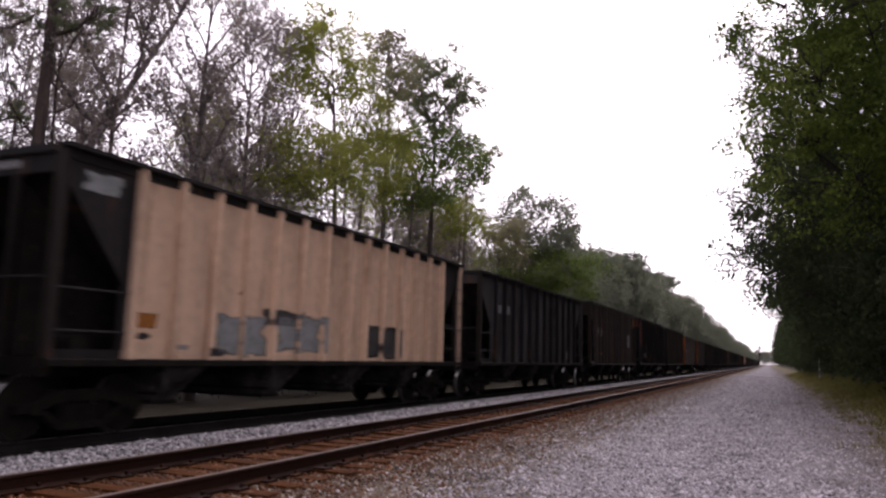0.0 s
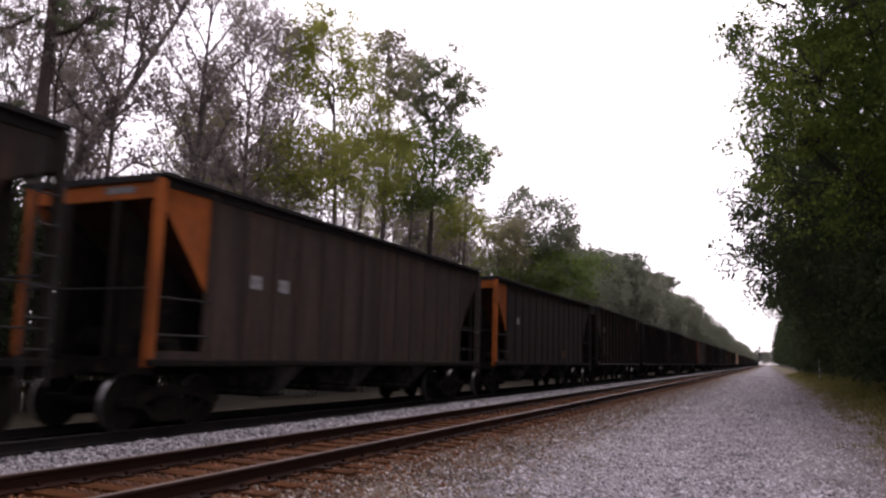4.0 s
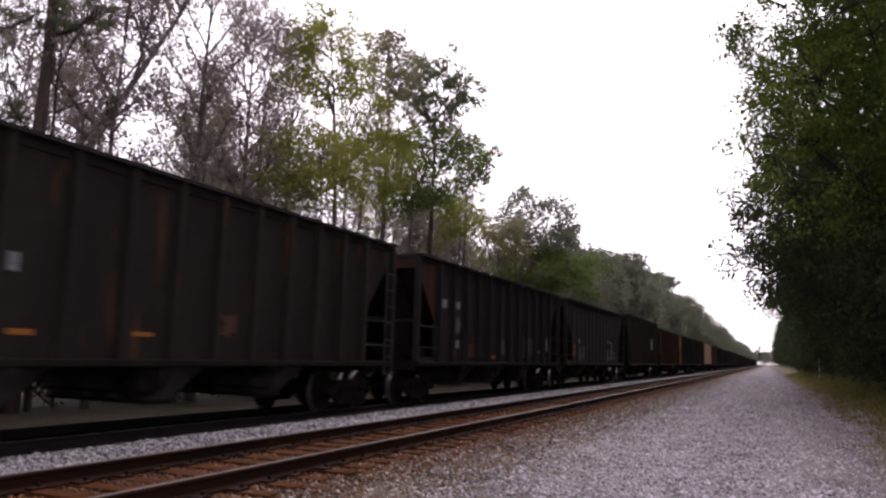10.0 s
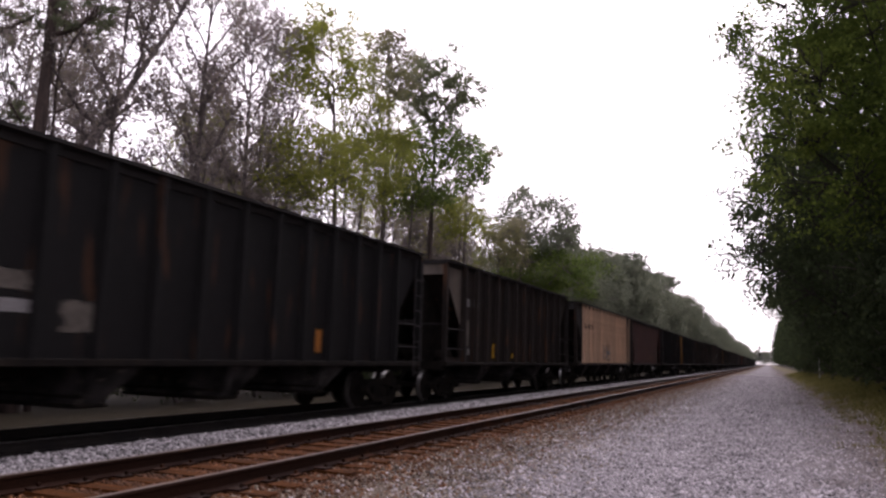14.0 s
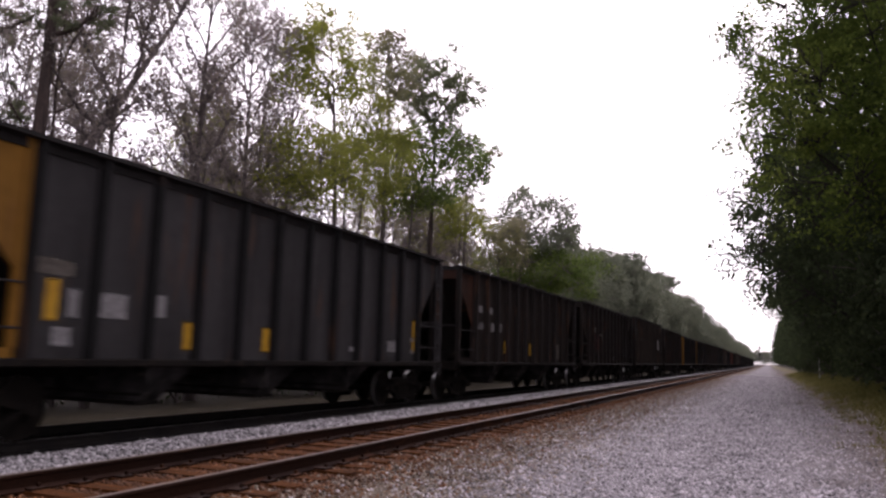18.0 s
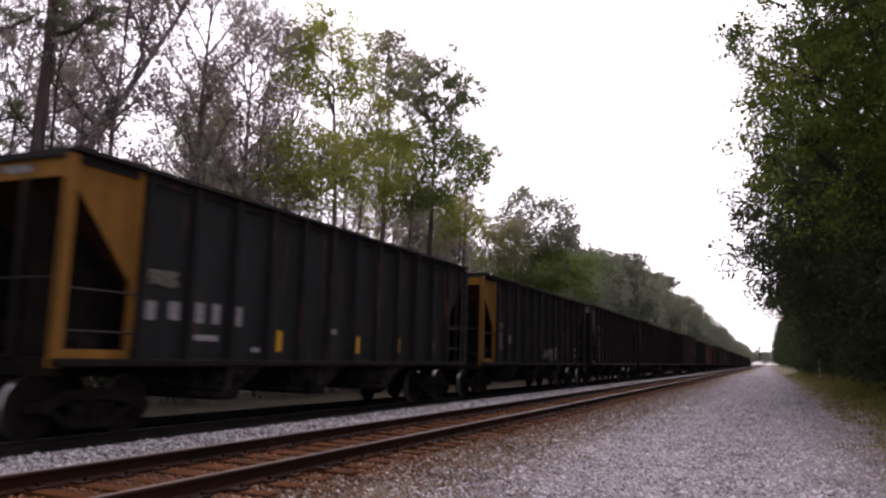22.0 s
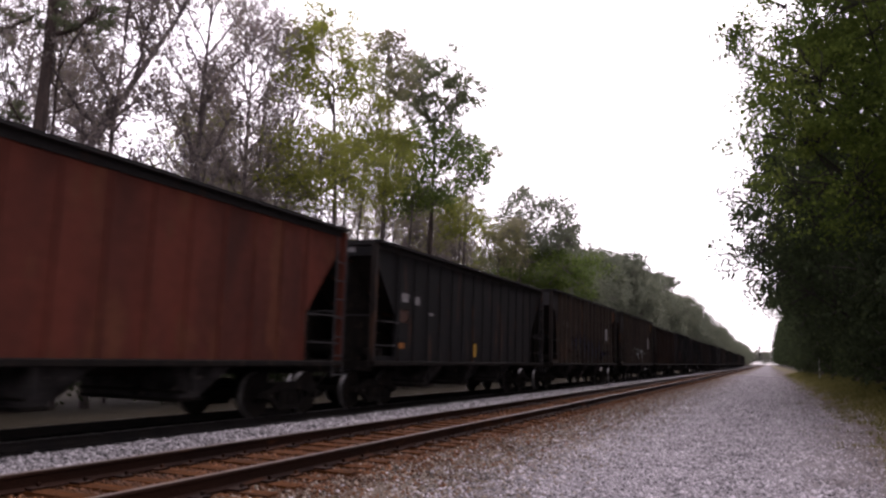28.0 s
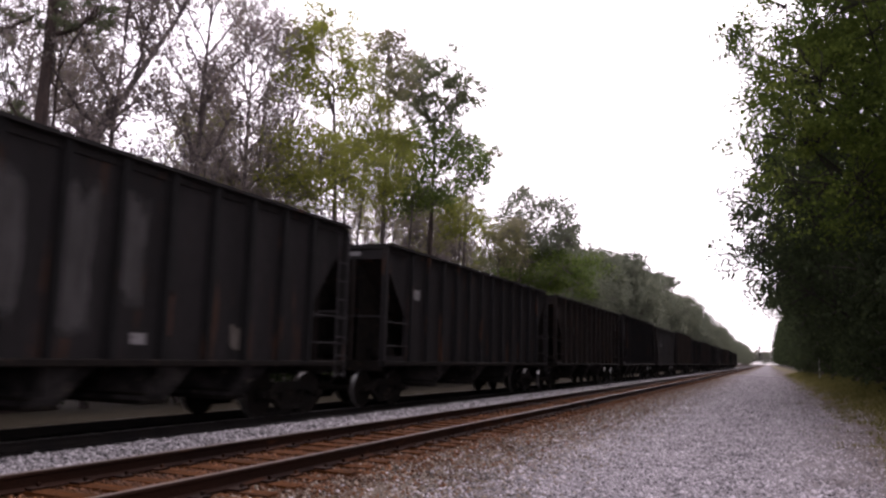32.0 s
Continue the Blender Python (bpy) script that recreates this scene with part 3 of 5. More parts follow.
        part("cross_grab", Build().rod((-1.45, y_end - e * 0.02, 2.15), (1.45, y_end - e * 0.02, 2.15), 0.018, 6).mesh("cross_grab", M_BARE), car)
        coupler = Build().box(-0.10, 0.10, y_end - e * 0.2 - 0.2, y_end + e * 0.2 + 0.15, 0.72, 0.90, 0.02)
        coupler.prism([(-0.14, y_end + e * 0.28), (0.14, y_end + e * 0.28), (0.16, y_end + e * 0.50), (0.03, y_end + e * 0.60), (-0.13, y_end + e * 0.52)], 0.68, 0.96, "z")
        coupler.rod((0.30, y_end + e * 0.05, 0.74), (0.22, y_end + e * 0.30, 0.42), 0.025, 6).rod((0.22, y_end + e * 0.30, 0.42), (0.12, y_end + e * 0.55, 0.46), 0.025, 6)
        part("coupler", coupler.mesh("coupler", M_UNDER), car)
    # ladder at the far right corner and near left corner
    for s, e in ((1, 1), (-1, -1)):
        ladder = Build()
        y = e * (half - 0.05)
        for yy in (y, y - e * 0.42):
            ladder.rod((s * 1.60, yy, SILL - 0.35), (s * 1.60, yy, top - 0.25), 0.02, 5)
        for k in range(7):
            z = SILL - 0.28 + k * 0.42
            ladder.rod((s * 1.60, y, z), (s * 1.60, y - e * 0.42, z), 0.014, 5)
        part("ladder", ladder.mesh("ladder", M_BARE), car)
    part("center_sill", Build().box(-0.33, 0.33, -half + 0.1, half - 0.1, 0.72, 0.97).box(-SIDE + 0.03, SIDE - 0.03, a, b, SILL - 0.01, SILL + 0.02).mesh("center_sill", M_UNDER), car)
    pitch = {3: 3.1, 4: 2.95, 5: 2.1}[bays]
    for i in range(bays):
        y = (i - (bays - 1) / 2) * pitch
        half_top, half_low = (0.52, 0.22) if bays < 5 else (0.42, 0.30)
        chute = Build().frustum((-1.16, 1.16, y - half_top * 0.55 - half_low, y - half_top * 0.55 + half_low, 0.36), (-1.46, 1.46, y - half_top, y + half_top, SILL - 0.02))
        for s in (-1, 1):
            chute.box(s * 1.40 - 0.02, s * 1.40 + 0.02, y - half_top - 0.05, y - half_top + 0.02, 0.50, SILL)
        bay = part("hopper_bay", chute.mesh("hopper_bay", M_BAY), car)
        gate = Build().box(-1.18, 1.18, y - half_top * 0.55 - 0.28, y - half_top * 0.55 + 0.28, 0.29, 0.36, 0.02).rod((-1.25, y - 0.5, 0.46), (1.25, y - 0.5, 0.46), 0.03, 6)
        part("discharge_gate", gate.mesh("discharge_gate", M_UNDER), bay)
    tank = Build().rod((-0.9, -half + 0.75, 1.33), (0.2, -half + 0.75, 1.33), 0.22, 14).box(-0.8, -0.6, -half + 0.6, -half + 0.9, 1.03, 1.15).box(-0.1, 0.1, -half + 0.6, -half + 0.9, 1.03, 1.15)
    part("brake_reservoir", tank.mesh("brake_reservoir", M_UNDER), car)
    valve = Build().rod((0.95, -half + 0.7, 1.22), (1.40, -half + 0.7, 1.22), 0.15, 12).box(0.6, 0.9, -half + 0.55, -half + 0.85, 1.03, 1.35)
    part("brake_valve", valve.mesh("brake_valve", M_UNDER), car)
    wheel = Build()
    for k in range(12):
        p, q = (k * math.pi / 6, (k + 1) * math.pi / 6)
        wheel.rod((-0.8 + 0.26 * math.cos(p), half + 0.07, 2.6 + 0.26 * math.sin(p)), (-0.8 + 0.26 * math.cos(q), half + 0.07, 2.6 + 0.26 * math.sin(q)), 0.018, 5)
    for k in range(4):
        p = k * math.pi / 2
        wheel.rod((-0.8, half + 0.05, 2.6), (-0.8 + 0.26 * math.cos(p), half + 0.07, 2.6 + 0.26 * math.sin(p)), 0.012, 5)
    wheel.rod((-0.8, half - 0.15, 2.6), (-0.8, half + 0.09, 2.6), 0.03, 6)
    part("hand_brake_wheel", wheel.mesh("hand_brake_wheel", M_UNDER), car)
    for y in (-half + TRUCK_IN, half - TRUCK_IN):
        truck = part("truck", BOLSTER, car, at=(0, y, FAR_Z))
        for s in (-1, 1):
            part("side_frame", SIDE_FRAME, truck, at=(s * 1.0, 0, 0))
        for w in (-0.89, 0.89):
            part("wheelset", WHEELSET, truck, at=(0, w, 0.457))
            part("bearing_cap", BEARING_CAP, truck, at=(1.10, w, 0.457))
    return car


PAINTED = ("side_sheet", "rib", "rear_panel", "rear_post", "gusset_foot")
ENDS = ("end_gusset", "end_panel")
POSTS = ("corner_post",)
INNER = ("end_post",)
TOPS = ("top_chord", "end_chord")
TOP_PAINT = paint("sooty_chord_and_shade_paint", (0.02, 0.018, 0.018), 0.4, 0.1)


def dress(car, body, rear, ribs, ends, posts, frames, slope, tops=TOP_PAINT):
    """Gives one car its own paint; the meshes stay shared."""
    for ob in car.children:
        name = ob.name.split(".")[0]
        mat = ribs if name == "rib" else rear if name == "rear_gusset" else body if name in PAINTED else ends if name in ENDS else posts if name in POSTS else frames if name == "end_frame" else PAINTS["umber"] if name in INNER else tops if name in TOPS else slope if name == "slope_sheet" else None
        if mat:
            if not ob.data.materials:
                ob.data.materials.append(TOP_PAINT)
            ob.material_slots[0].link = "OBJECT"
            ob.material_slots[0].material = mat


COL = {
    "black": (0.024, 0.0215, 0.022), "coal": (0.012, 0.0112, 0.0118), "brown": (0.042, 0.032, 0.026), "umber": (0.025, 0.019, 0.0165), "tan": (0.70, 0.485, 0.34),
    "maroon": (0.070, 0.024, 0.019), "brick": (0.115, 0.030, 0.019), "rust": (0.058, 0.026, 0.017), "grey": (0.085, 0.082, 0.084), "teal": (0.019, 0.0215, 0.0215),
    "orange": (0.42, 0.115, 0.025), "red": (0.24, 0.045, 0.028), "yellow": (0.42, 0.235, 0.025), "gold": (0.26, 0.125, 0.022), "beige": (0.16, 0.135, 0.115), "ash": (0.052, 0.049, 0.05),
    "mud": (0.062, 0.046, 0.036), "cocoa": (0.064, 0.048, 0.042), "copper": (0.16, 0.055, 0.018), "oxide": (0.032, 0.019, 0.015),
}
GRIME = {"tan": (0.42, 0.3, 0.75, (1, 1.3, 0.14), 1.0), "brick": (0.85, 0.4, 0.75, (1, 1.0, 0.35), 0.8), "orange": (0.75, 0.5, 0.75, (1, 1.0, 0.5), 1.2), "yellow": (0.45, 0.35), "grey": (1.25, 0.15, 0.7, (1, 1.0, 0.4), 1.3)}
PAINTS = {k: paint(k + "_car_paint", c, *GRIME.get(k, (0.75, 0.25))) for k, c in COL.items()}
WORDS = {"black": "sooty black", "coal": "coal-black", "brown": "dusty dark brown", "umber": "dark umber", "tan": "weathered tan", "maroon": "faded maroon", "brick": "brick-red",
         "rust": "rust-brown", "grey": "streaky dark grey", "ash": "dark ash-grey", "teal": "blackish teal", "mud": "muddy brown", "oxide": "dark oxide-brown", "cocoa": "faded cocoa-brown"}

# body kind, top over the near rail, ribs, chutes, end panel, half length over the end sills
# car by car: body type, body paint, end paint, marks (metres from the near end, height, width, height, paint)
TYPES = {"b": ("ribbed", 4.03, 12, 3, 0.40, 7.30), "t": ("ribbed", 4.05, 14, 4, 0.40, 7.40), "w": ("wide", 4.26, 14, 3, 0.72, 7.15), "s": ("smooth", 4.05, 14, 3, 0.40, 7.25), "m": ("ribbed", 4.14, 12, 5, 0.32, 7.27), "h": ("ribbed", 4.30, 12, 3, 0.66, 7.20), "c": ("ribbed", 4.10, 12, 3, 0.44, 7.08), "l": ("ribbed", 4.02, 12, 3, 0.40, 7.52)}
CARS = [
    ("b", "black", "black", [(2.6, 2.65, 0.35, 0.28, "w"), (3.65, 2.6, 0.32, 0.28, "w"), (2.6, 1.4, 0.3, 0.25, "w")]),
    ("t", "tan", "black", [(1.84, 1.63, 0.5, 0.25, "o"), (4.23, 1.46, 1.55, 0.79, "s"), (6.07, 1.57, 1.86, 0.81, "s"), (9.77, 1.48, 1.98, 0.83, "g"), (3.55, 1.16, 0.61, 0.18, "k"), (1.83, 1.38, 0.29, 0.12, "k"), (2.63, 1.23, 0.45, 0.08, "w"), (4.25, 2.26, 0.34, 0.12, "k"), (5.53, 1.87, 1.43, 0.32, "g"), (1.56, 1.19, 0.11, 0.17, "b"), (0.82, 3.6, 0.72, 0.34, "s")]),
    ("c", "grey", "ash", [(2.12, 2.91, 0.41, 0.34, "w"), (2.98, 2.93, 0.56, 0.35, "w"), (11.6, 1.36, 0.55, 0.36, "w"), (7.6, 1.4, 0.26, 0.48, "n")]),
    ("w", "cocoa", "umber", [(1.57, 1.62, 0.14, 0.22, "o"), (3, 1.57, 0.53, 0.16, "o"), (2.2, 2.75, 0.49, 0.47, "w"), (2.98, 2.73, 0.55, 0.52, "w"), (11.03, 2.47, 0.59, 0.93, "w"), (4.85, 1.26, 0.43, 0.14, "b"), (7.18, 1.25, 0.31, 0.15, "b")]),
    ("h", "black", "red", [(2.93, 1.9, 0.9, 1.65, "b"), (4.08, 1.9, 0.64, 1.63, "b"), (6.07, 1.19, 0.5, 0.19, "w"), (9.2, 1.24, 0.41, 0.24, "w"), (10.52, 1.36, 0.21, 0.58, "w"), (13.4, 1.94, 0.2, 1.11, "w"), (1.6, 2.11, 0.2, 0.86, "g")]),
    ("w", "brown", "brown", [(2.31, 2.72, 0.57, 0.32, "w"), (3.14, 2.74, 0.5, 0.33, "w"), (1.62, 1.74, 0.25, 0.39, "o"), (4.24, 1.34, 0.37, 0.52, "b"), (7.22, 1.42, 0.69, 0.52, "b")]),
    ("s", "mud", "orange", [(2.7, 2.5, 0.4, 0.3, "w"), (3.6, 2.5, 0.4, 0.3, "w")]),
    ("s", "umber", "orange", [(2.7, 2.6, 0.4, 0.3, "w"), (9.5, 1.4, 0.3, 0.4, "o")]),
    ("c", "umber", "ash", [(3.59, 1.42, 1.44, 0.63, "b"), (4.55, 1.36, 0.17, 0.5, "y"), (7.11, 1.33, 0.22, 0.5, "y"), (10.11, 1.35, 0.26, 0.52, "y"), (11.7, 1.3, 0.5, 0.36, "w"), (12.92, 1.6, 1.16, 0.85, "b"), (1.66, 2.93, 0.33, 0.33, "w"), (2.35, 2.94, 0.57, 0.33, "w"), (1.66, 1.98, 0.32, 1.39, "b"), (2.39, 1.99, 0.45, 1.37, "b"), (4.15, 1.42, 0.56, 0.7, "b"), (1.76, 1.39, 0.2, 0.2, "w"), (7.43, 1.36, 0.41, 0.56, "n"), (3.42, 1.38, 0.64, 0.62, "n")]),
    ("l", "black", "black", [(1.69, 1.3, 0.39, 0.26, "o"), (2.39, 2.27, 0.44, 0.21, "w"), (2.42, 1.83, 0.41, 0.21, "w"), (3.17, 1.82, 0.3, 0.18, "w"), (2.43, 1.2, 0.29, 0.08, "w"), (3.35, 1.37, 0.35, 0.23, "b"), (4.22, 1.25, 0.64, 0.18, "n"), (1.64, 2.72, 0.13, 0.28, "g"), (12.11, 1.44, 0.49, 0.39, "w"), (13.07, 1.32, 0.46, 0.27, "o")]),
    ("c", "black", "beige", [(1.77, 2.92, 0.53, 0.33, "w"), (2.6, 2.94, 0.53, 0.33, "w"), (1.82, 1.92, 0.54, 1.16, "b"), (2.61, 1.97, 0.43, 1.22, "b"), (3.5, 1.42, 0.44, 0.67, "b"), (4.24, 1.45, 0.87, 0.72, "b"), (1.92, 1.36, 0.21, 0.18, "w"), (12.38, 1.58, 0.55, 0.96, "b"), (13.21, 1.59, 0.52, 0.95, "b"), (13.14, 1.47, 0.27, 0.37, "w"), (12.78, 1.75, 0.16, 1.0, "y")]),
    ("b", "umber", "umber", [(1.85, 2.77, 0.42, 0.27, "w"), (2.88, 2.75, 0.36, 0.26, "w"), (1.58, 1.86, 0.16, 0.85, "n"), (2.95, 1.96, 0.64, 0.85, "n"), (7.22, 1.9, 0.63, 1.04, "n"), (3.67, 1.82, 0.35, 1.36, "n")]),
    ("s", "mud", "orange", [(2.44, 2.71, 0.56, 0.37, "w"), (3.27, 2.71, 0.37, 0.3, "w")]),
    ("b", "umber", "umber", [(1.89, 2.75, 0.78, 0.34, "w"), (1.8, 2.18, 0.31, 0.33, "w"), (2.13, 2.2, 0.24, 0.34, "w"), (2.79, 2.23, 0.3, 0.37, "w"), (3.16, 2.26, 0.32, 0.38, "w"), (3.87, 2.28, 0.17, 0.29, "w"), (4.07, 1.37, 0.46, 0.09, "o"), (6.2, 1.41, 0.49, 0.08, "o"), (1.6, 1.87, 0.19, 1.21, "n"), (8.29, 1.64, 0.48, 0.45, "n")]),
    ("b", "black", "rust", [(1.95, 2.76, 0.51, 0.28, "w"), (2.98, 2.77, 0.51, 0.27, "w"), (2.97, 2.15, 0.65, 0.6, "b"), (3.06, 1.57, 0.29, 0.27, "w"), (4.14, 1.44, 0.91, 0.56, "n"), (6.25, 1.21, 0.63, 0.16, "o"), (7.27, 1.57, 0.58, 0.63, "b"), (10.34, 1.62, 0.46, 0.9, "b"), (13.44, 1.72, 0.12, 0.73, "b"), (1.73, 2.18, 0.16, 0.15, "b"), (9.84, 1.71, 0.63, 0.85, "g"), (10.72, 1.64, 0.57, 0.8, "g"), (12.96, 1.73, 0.4, 0.63, "s"), (11.83, 1.45, 0.53, 0.14, "o"), (9.82, 1.28, 0.48, 0.11, "o")]),
    ("s", "coal", "coal", [(9.59, 2.19, 0.32, 0.09, "g"), (9.66, 1.78, 0.36, 0.09, "s"), (10.12, 2.24, 0.53, 0.08, "s"), (10.31, 1.66, 0.36, 0.18, "g"), (10.83, 2.21, 0.64, 0.08, "s"), (10.88, 1.72, 0.64, 0.1, "s"), (11.12, 1.98, 0.14, 0.4, "s"), (10.56, 1.93, 0.11, 0.38, "g"), (9.76, 1.41, 0.1, 0.67, "s"), (10.83, 1.41, 0.16, 0.51, "s"), (10.35, 1.3, 0.98, 0.06, "s"), (11.58, 1.6, 0.57, 0.12, "w"), (11.61, 1.33, 0.57, 0.12, "w"), (13.4, 1.66, 0.2, 0.92, "o"), (9.62, 1.42, 0.14, 0.69, "n"), (1.88, 1.65, 0.21, 0.69, "o"), (2.91, 2.12, 0.34, 0.25, "w"), (3.06, 1.5, 0.39, 0.78, "b"), (3.8, 1.55, 0.37, 0.76, "b")]),
    ("w", "brown", "umber", [(10.48, 2.49, 0.63, 0.95, "w"), (5.07, 1.22, 0.2, 0.11, "o"), (8.1, 1.26, 0.4, 0.12, "o")]),
    ("l", "rust", "copper", [(1.97, 2.81, 0.45, 0.31, "w"), (2.92, 2.84, 0.47, 0.28, "w"), (2.01, 2.24, 0.56, 0.43, "w"), (2.82, 2.22, 0.31, 0.41, "w"), (3.19, 2.25, 0.37, 0.42, "w"), (3.95, 2.23, 0.35, 0.39, "w"), (2.97, 1.57, 0.41, 0.29, "w"), (1.95, 1.51, 0.69, 0.73, "o"), (4.17, 1.28, 0.71, 0.21, "o"), (5.22, 1.46, 0.54, 0.24, "w"), (11.47, 2.46, 0.46, 0.64, "k"), (13.4, 1.56, 0.2, 0.47, "o"), (11.52, 1.26, 0.49, 0.12, "o"), (13.07, 1.98, 0.86, 0.24, "b"), (12.84, 1.8, 0.79, 0.2, "b")]),
    ("b", "coal", "yellow", [(9.57, 1.45, 0.25, 0.54, "o"), (13.38, 1.77, 0.24, 0.94, "o"), (2.17, 2.05, 0.7, 0.3, "b"), (2.27, 1.71, 0.57, 0.2, "w"), (3.28, 1.62, 0.63, 0.47, "b")]),
    ("c", "umber", "beige", [(1.81, 2.92, 0.52, 0.3, "w"), (2.66, 2.92, 0.54, 0.33, "w"), (4.5, 1.41, 0.57, 0.55, "y"), (6.6, 1.26, 0.6, 0.21, "y"), (2.04, 1.35, 0.18, 0.23, "w"), (1.89, 1.93, 0.37, 0.93, "b"), (2.78, 1.97, 0.35, 0.97, "b")]),
    ("t", "tan", "ash", [(2.2, 2.9, 0.5, 0.3, "g"), (3.3, 2.9, 0.5, 0.3, "g"), (7.5, 1.6, 1.8, 0.9, "s"), (1.9, 1.6, 0.4, 0.3, "o")]),
    ("s", "maroon", "maroon", [(13.17, 1.73, 0.24, 0.98, "y"), (9.41, 1.44, 0.14, 0.43, "y"), (12.72, 1.87, 0.39, 0.42, "b"), (11.78, 1.55, 0.53, 0.44, "n"), (12.8, 1.39, 0.45, 0.39, "b")]),
    ("b", "black", "black", [(1.85, 2.84, 0.41, 0.28, "w"), (2.8, 2.84, 0.36, 0.26, "w"), (1.54, 1.93, 0.09, 0.99, "y"), (2.88, 2.27, 0.42, 0.41, "w"), (3.76, 2.3, 0.27, 0.38, "w"), (6.96, 1.42, 0.27, 0.48, "y"), (1.87, 2.27, 0.54, 0.35, "b"), (13.21, 1.71, 0.24, 0.94, "y"), (12.8, 1.94, 0.43, 0.36, "g")]),
    ("l", "ash", "gold", [(1.91, 2.28, 0.77, 0.27, "b"), (1.92, 1.83, 0.24, 0.62, "y"), (4.62, 1.42, 0.24, 0.5, "y"), (6.78, 1.42, 0.26, 0.5, "y"), (10.2, 1.3, 0.5, 0.12, "w"), (12.1, 1.4, 0.5, 0.32, "w"), (2.27, 1.8, 0.21, 0.44, "w"), (3, 1.81, 0.58, 0.41, "w"), (3.94, 1.87, 0.28, 0.41, "w"), (2.12, 1.33, 0.35, 0.29, "w"), (13.4, 1.7, 0.2, 0.94, "y"), (13.33, 1.61, 0.34, 0.12, "w"), (13.35, 1.29, 0.31, 0.12, "w")]),
    ("b", "umber", "rust", [(2.01, 2.79, 0.45, 0.27, "w"), (3.04, 2.79, 0.37, 0.27, "w"), (1.86, 2.21, 0.25, 0.25, "w"), (2.18, 2.23, 0.24, 0.26, "w"), (3.23, 2.22, 0.37, 0.34, "w"), (4.07, 2.25, 0.21, 0.36, "w"), (1.72, 1.71, 0.28, 0.52, "y"), (4.54, 1.56, 0.19, 0.49, "y"), (7.59, 1.53, 0.28, 0.54, "y"), (11.75, 1.51, 0.54, 0.79, "b"), (13.4, 1.68, 0.2, 0.94, "b")]),
    ("m", "umber", "umber", [(1.81, 1.98, 0.36, 0.25, "w"), (1.78, 1.4, 0.27, 0.19, "w"), (2.79, 1.98, 0.48, 1.33, "r"), (3.71, 2.16, 0.75, 1, "r"), (2.71, 2.78, 0.4, 0.25, "w"), (3.55, 2.81, 0.49, 0.29, "w"), (4.85, 2.41, 0.59, 0.54, "b"), (3.74, 1.43, 0.85, 0.48, "g"), (6.06, 1.66, 0.37, 0.73, "n"), (7.18, 1.74, 0.69, 0.9, "g"), (8.46, 1.34, 0.36, 0.21, "w"), (12.06, 1.85, 0.49, 1.06, "g"), (13.4, 1.7, 0.2, 0.86, "b")]),
    ("w", "brown", "ash", [(2.44, 2.76, 0.49, 0.43, "b"), (3.27, 2.77, 0.45, 0.45, "b"), (2.53, 1.85, 0.49, 0.26, "w"), (1.75, 1.59, 0.48, 0.23, "o"), (4.33, 1.22, 0.7, 0.18, "o"), (11.48, 2.53, 0.69, 0.96, "w"), (3.21, 1.48, 0.27, 0.16, "b"), (13.4, 1.58, 0.2, 0.48, "o"), (11.17, 1.33, 0.47, 0.1, "o")]),
    ("m", "umber", "umber", [(3.34, 2.74, 0.44, 0.28, "w"), (4.17, 2.75, 0.43, 0.35, "w"), (4.28, 1.82, 0.88, 1.41, "r"), (2.33, 1.9, 0.27, 0.27, "w"), (9.26, 1.33, 0.46, 0.22, "w"), (13.4, 1.77, 0.2, 0.44, "w"), (6.76, 1.59, 0.31, 0.65, "n")]),
    ("l", "teal", "gold", [(2, 2.33, 0.75, 0.29, "b"), (1.77, 1.8, 0.24, 0.34, "w"), (2.3, 1.82, 0.28, 0.34, "w"), (2.91, 1.82, 0.24, 0.4, "w"), (3.34, 1.83, 0.23, 0.4, "w"), (3.94, 1.82, 0.24, 0.41, "w"), (3.12, 1.4, 0.68, 0.12, "w"), (5.26, 1.41, 0.2, 0.47, "y"), (8.36, 1.4, 0.27, 0.47, "y"), (10.48, 1.44, 0.28, 0.43, "y"), (7.3, 1.67, 0.25, 0.14, "w"), (12.6, 1.45, 0.5, 0.27, "w"), (4.51, 1.22, 0.27, 0.1, "w")]),
    ("b", "teal", "gold", [(2.9, 1.86, 0.59, 0.35, "w"), (3.67, 1.87, 0.31, 0.37, "w"), (2.75, 1.36, 0.24, 0.26, "w"), (7.97, 1.39, 0.76, 0.4, "s"), (9.05, 1.41, 1.01, 0.58, "s"), (4.68, 1.43, 0.28, 0.4, "n"), (6.89, 1.49, 0.31, 0.42, "n"), (13.27, 1.43, 0.46, 0.39, "w"), (11.03, 1.96, 0.66, 1.59, "g"), (1.92, 2.34, 0.79, 0.3, "b"), (1.96, 1.81, 0.76, 0.68, "b"), (13.24, 1.75, 0.27, 0.97, "o"), (12.82, 1.65, 0.49, 0.12, "w"), (12.86, 1.37, 0.5, 0.12, "w")]),
    ("c", "umber", "beige", [(1.55, 2.92, 0.1, 0.34, "w"), (2.14, 2.92, 0.57, 0.38, "w"), (1.58, 1.92, 0.16, 1.56, "b"), (2.19, 1.9, 0.61, 1.6, "b"), (3.04, 1.39, 0.5, 0.64, "b"), (3.92, 1.41, 0.63, 0.68, "b"), (13.09, 1.54, 0.82, 0.95, "g"), (13.4, 1.43, 0.2, 0.3, "w"), (1.55, 1.41, 0.1, 0.21, "w")]),
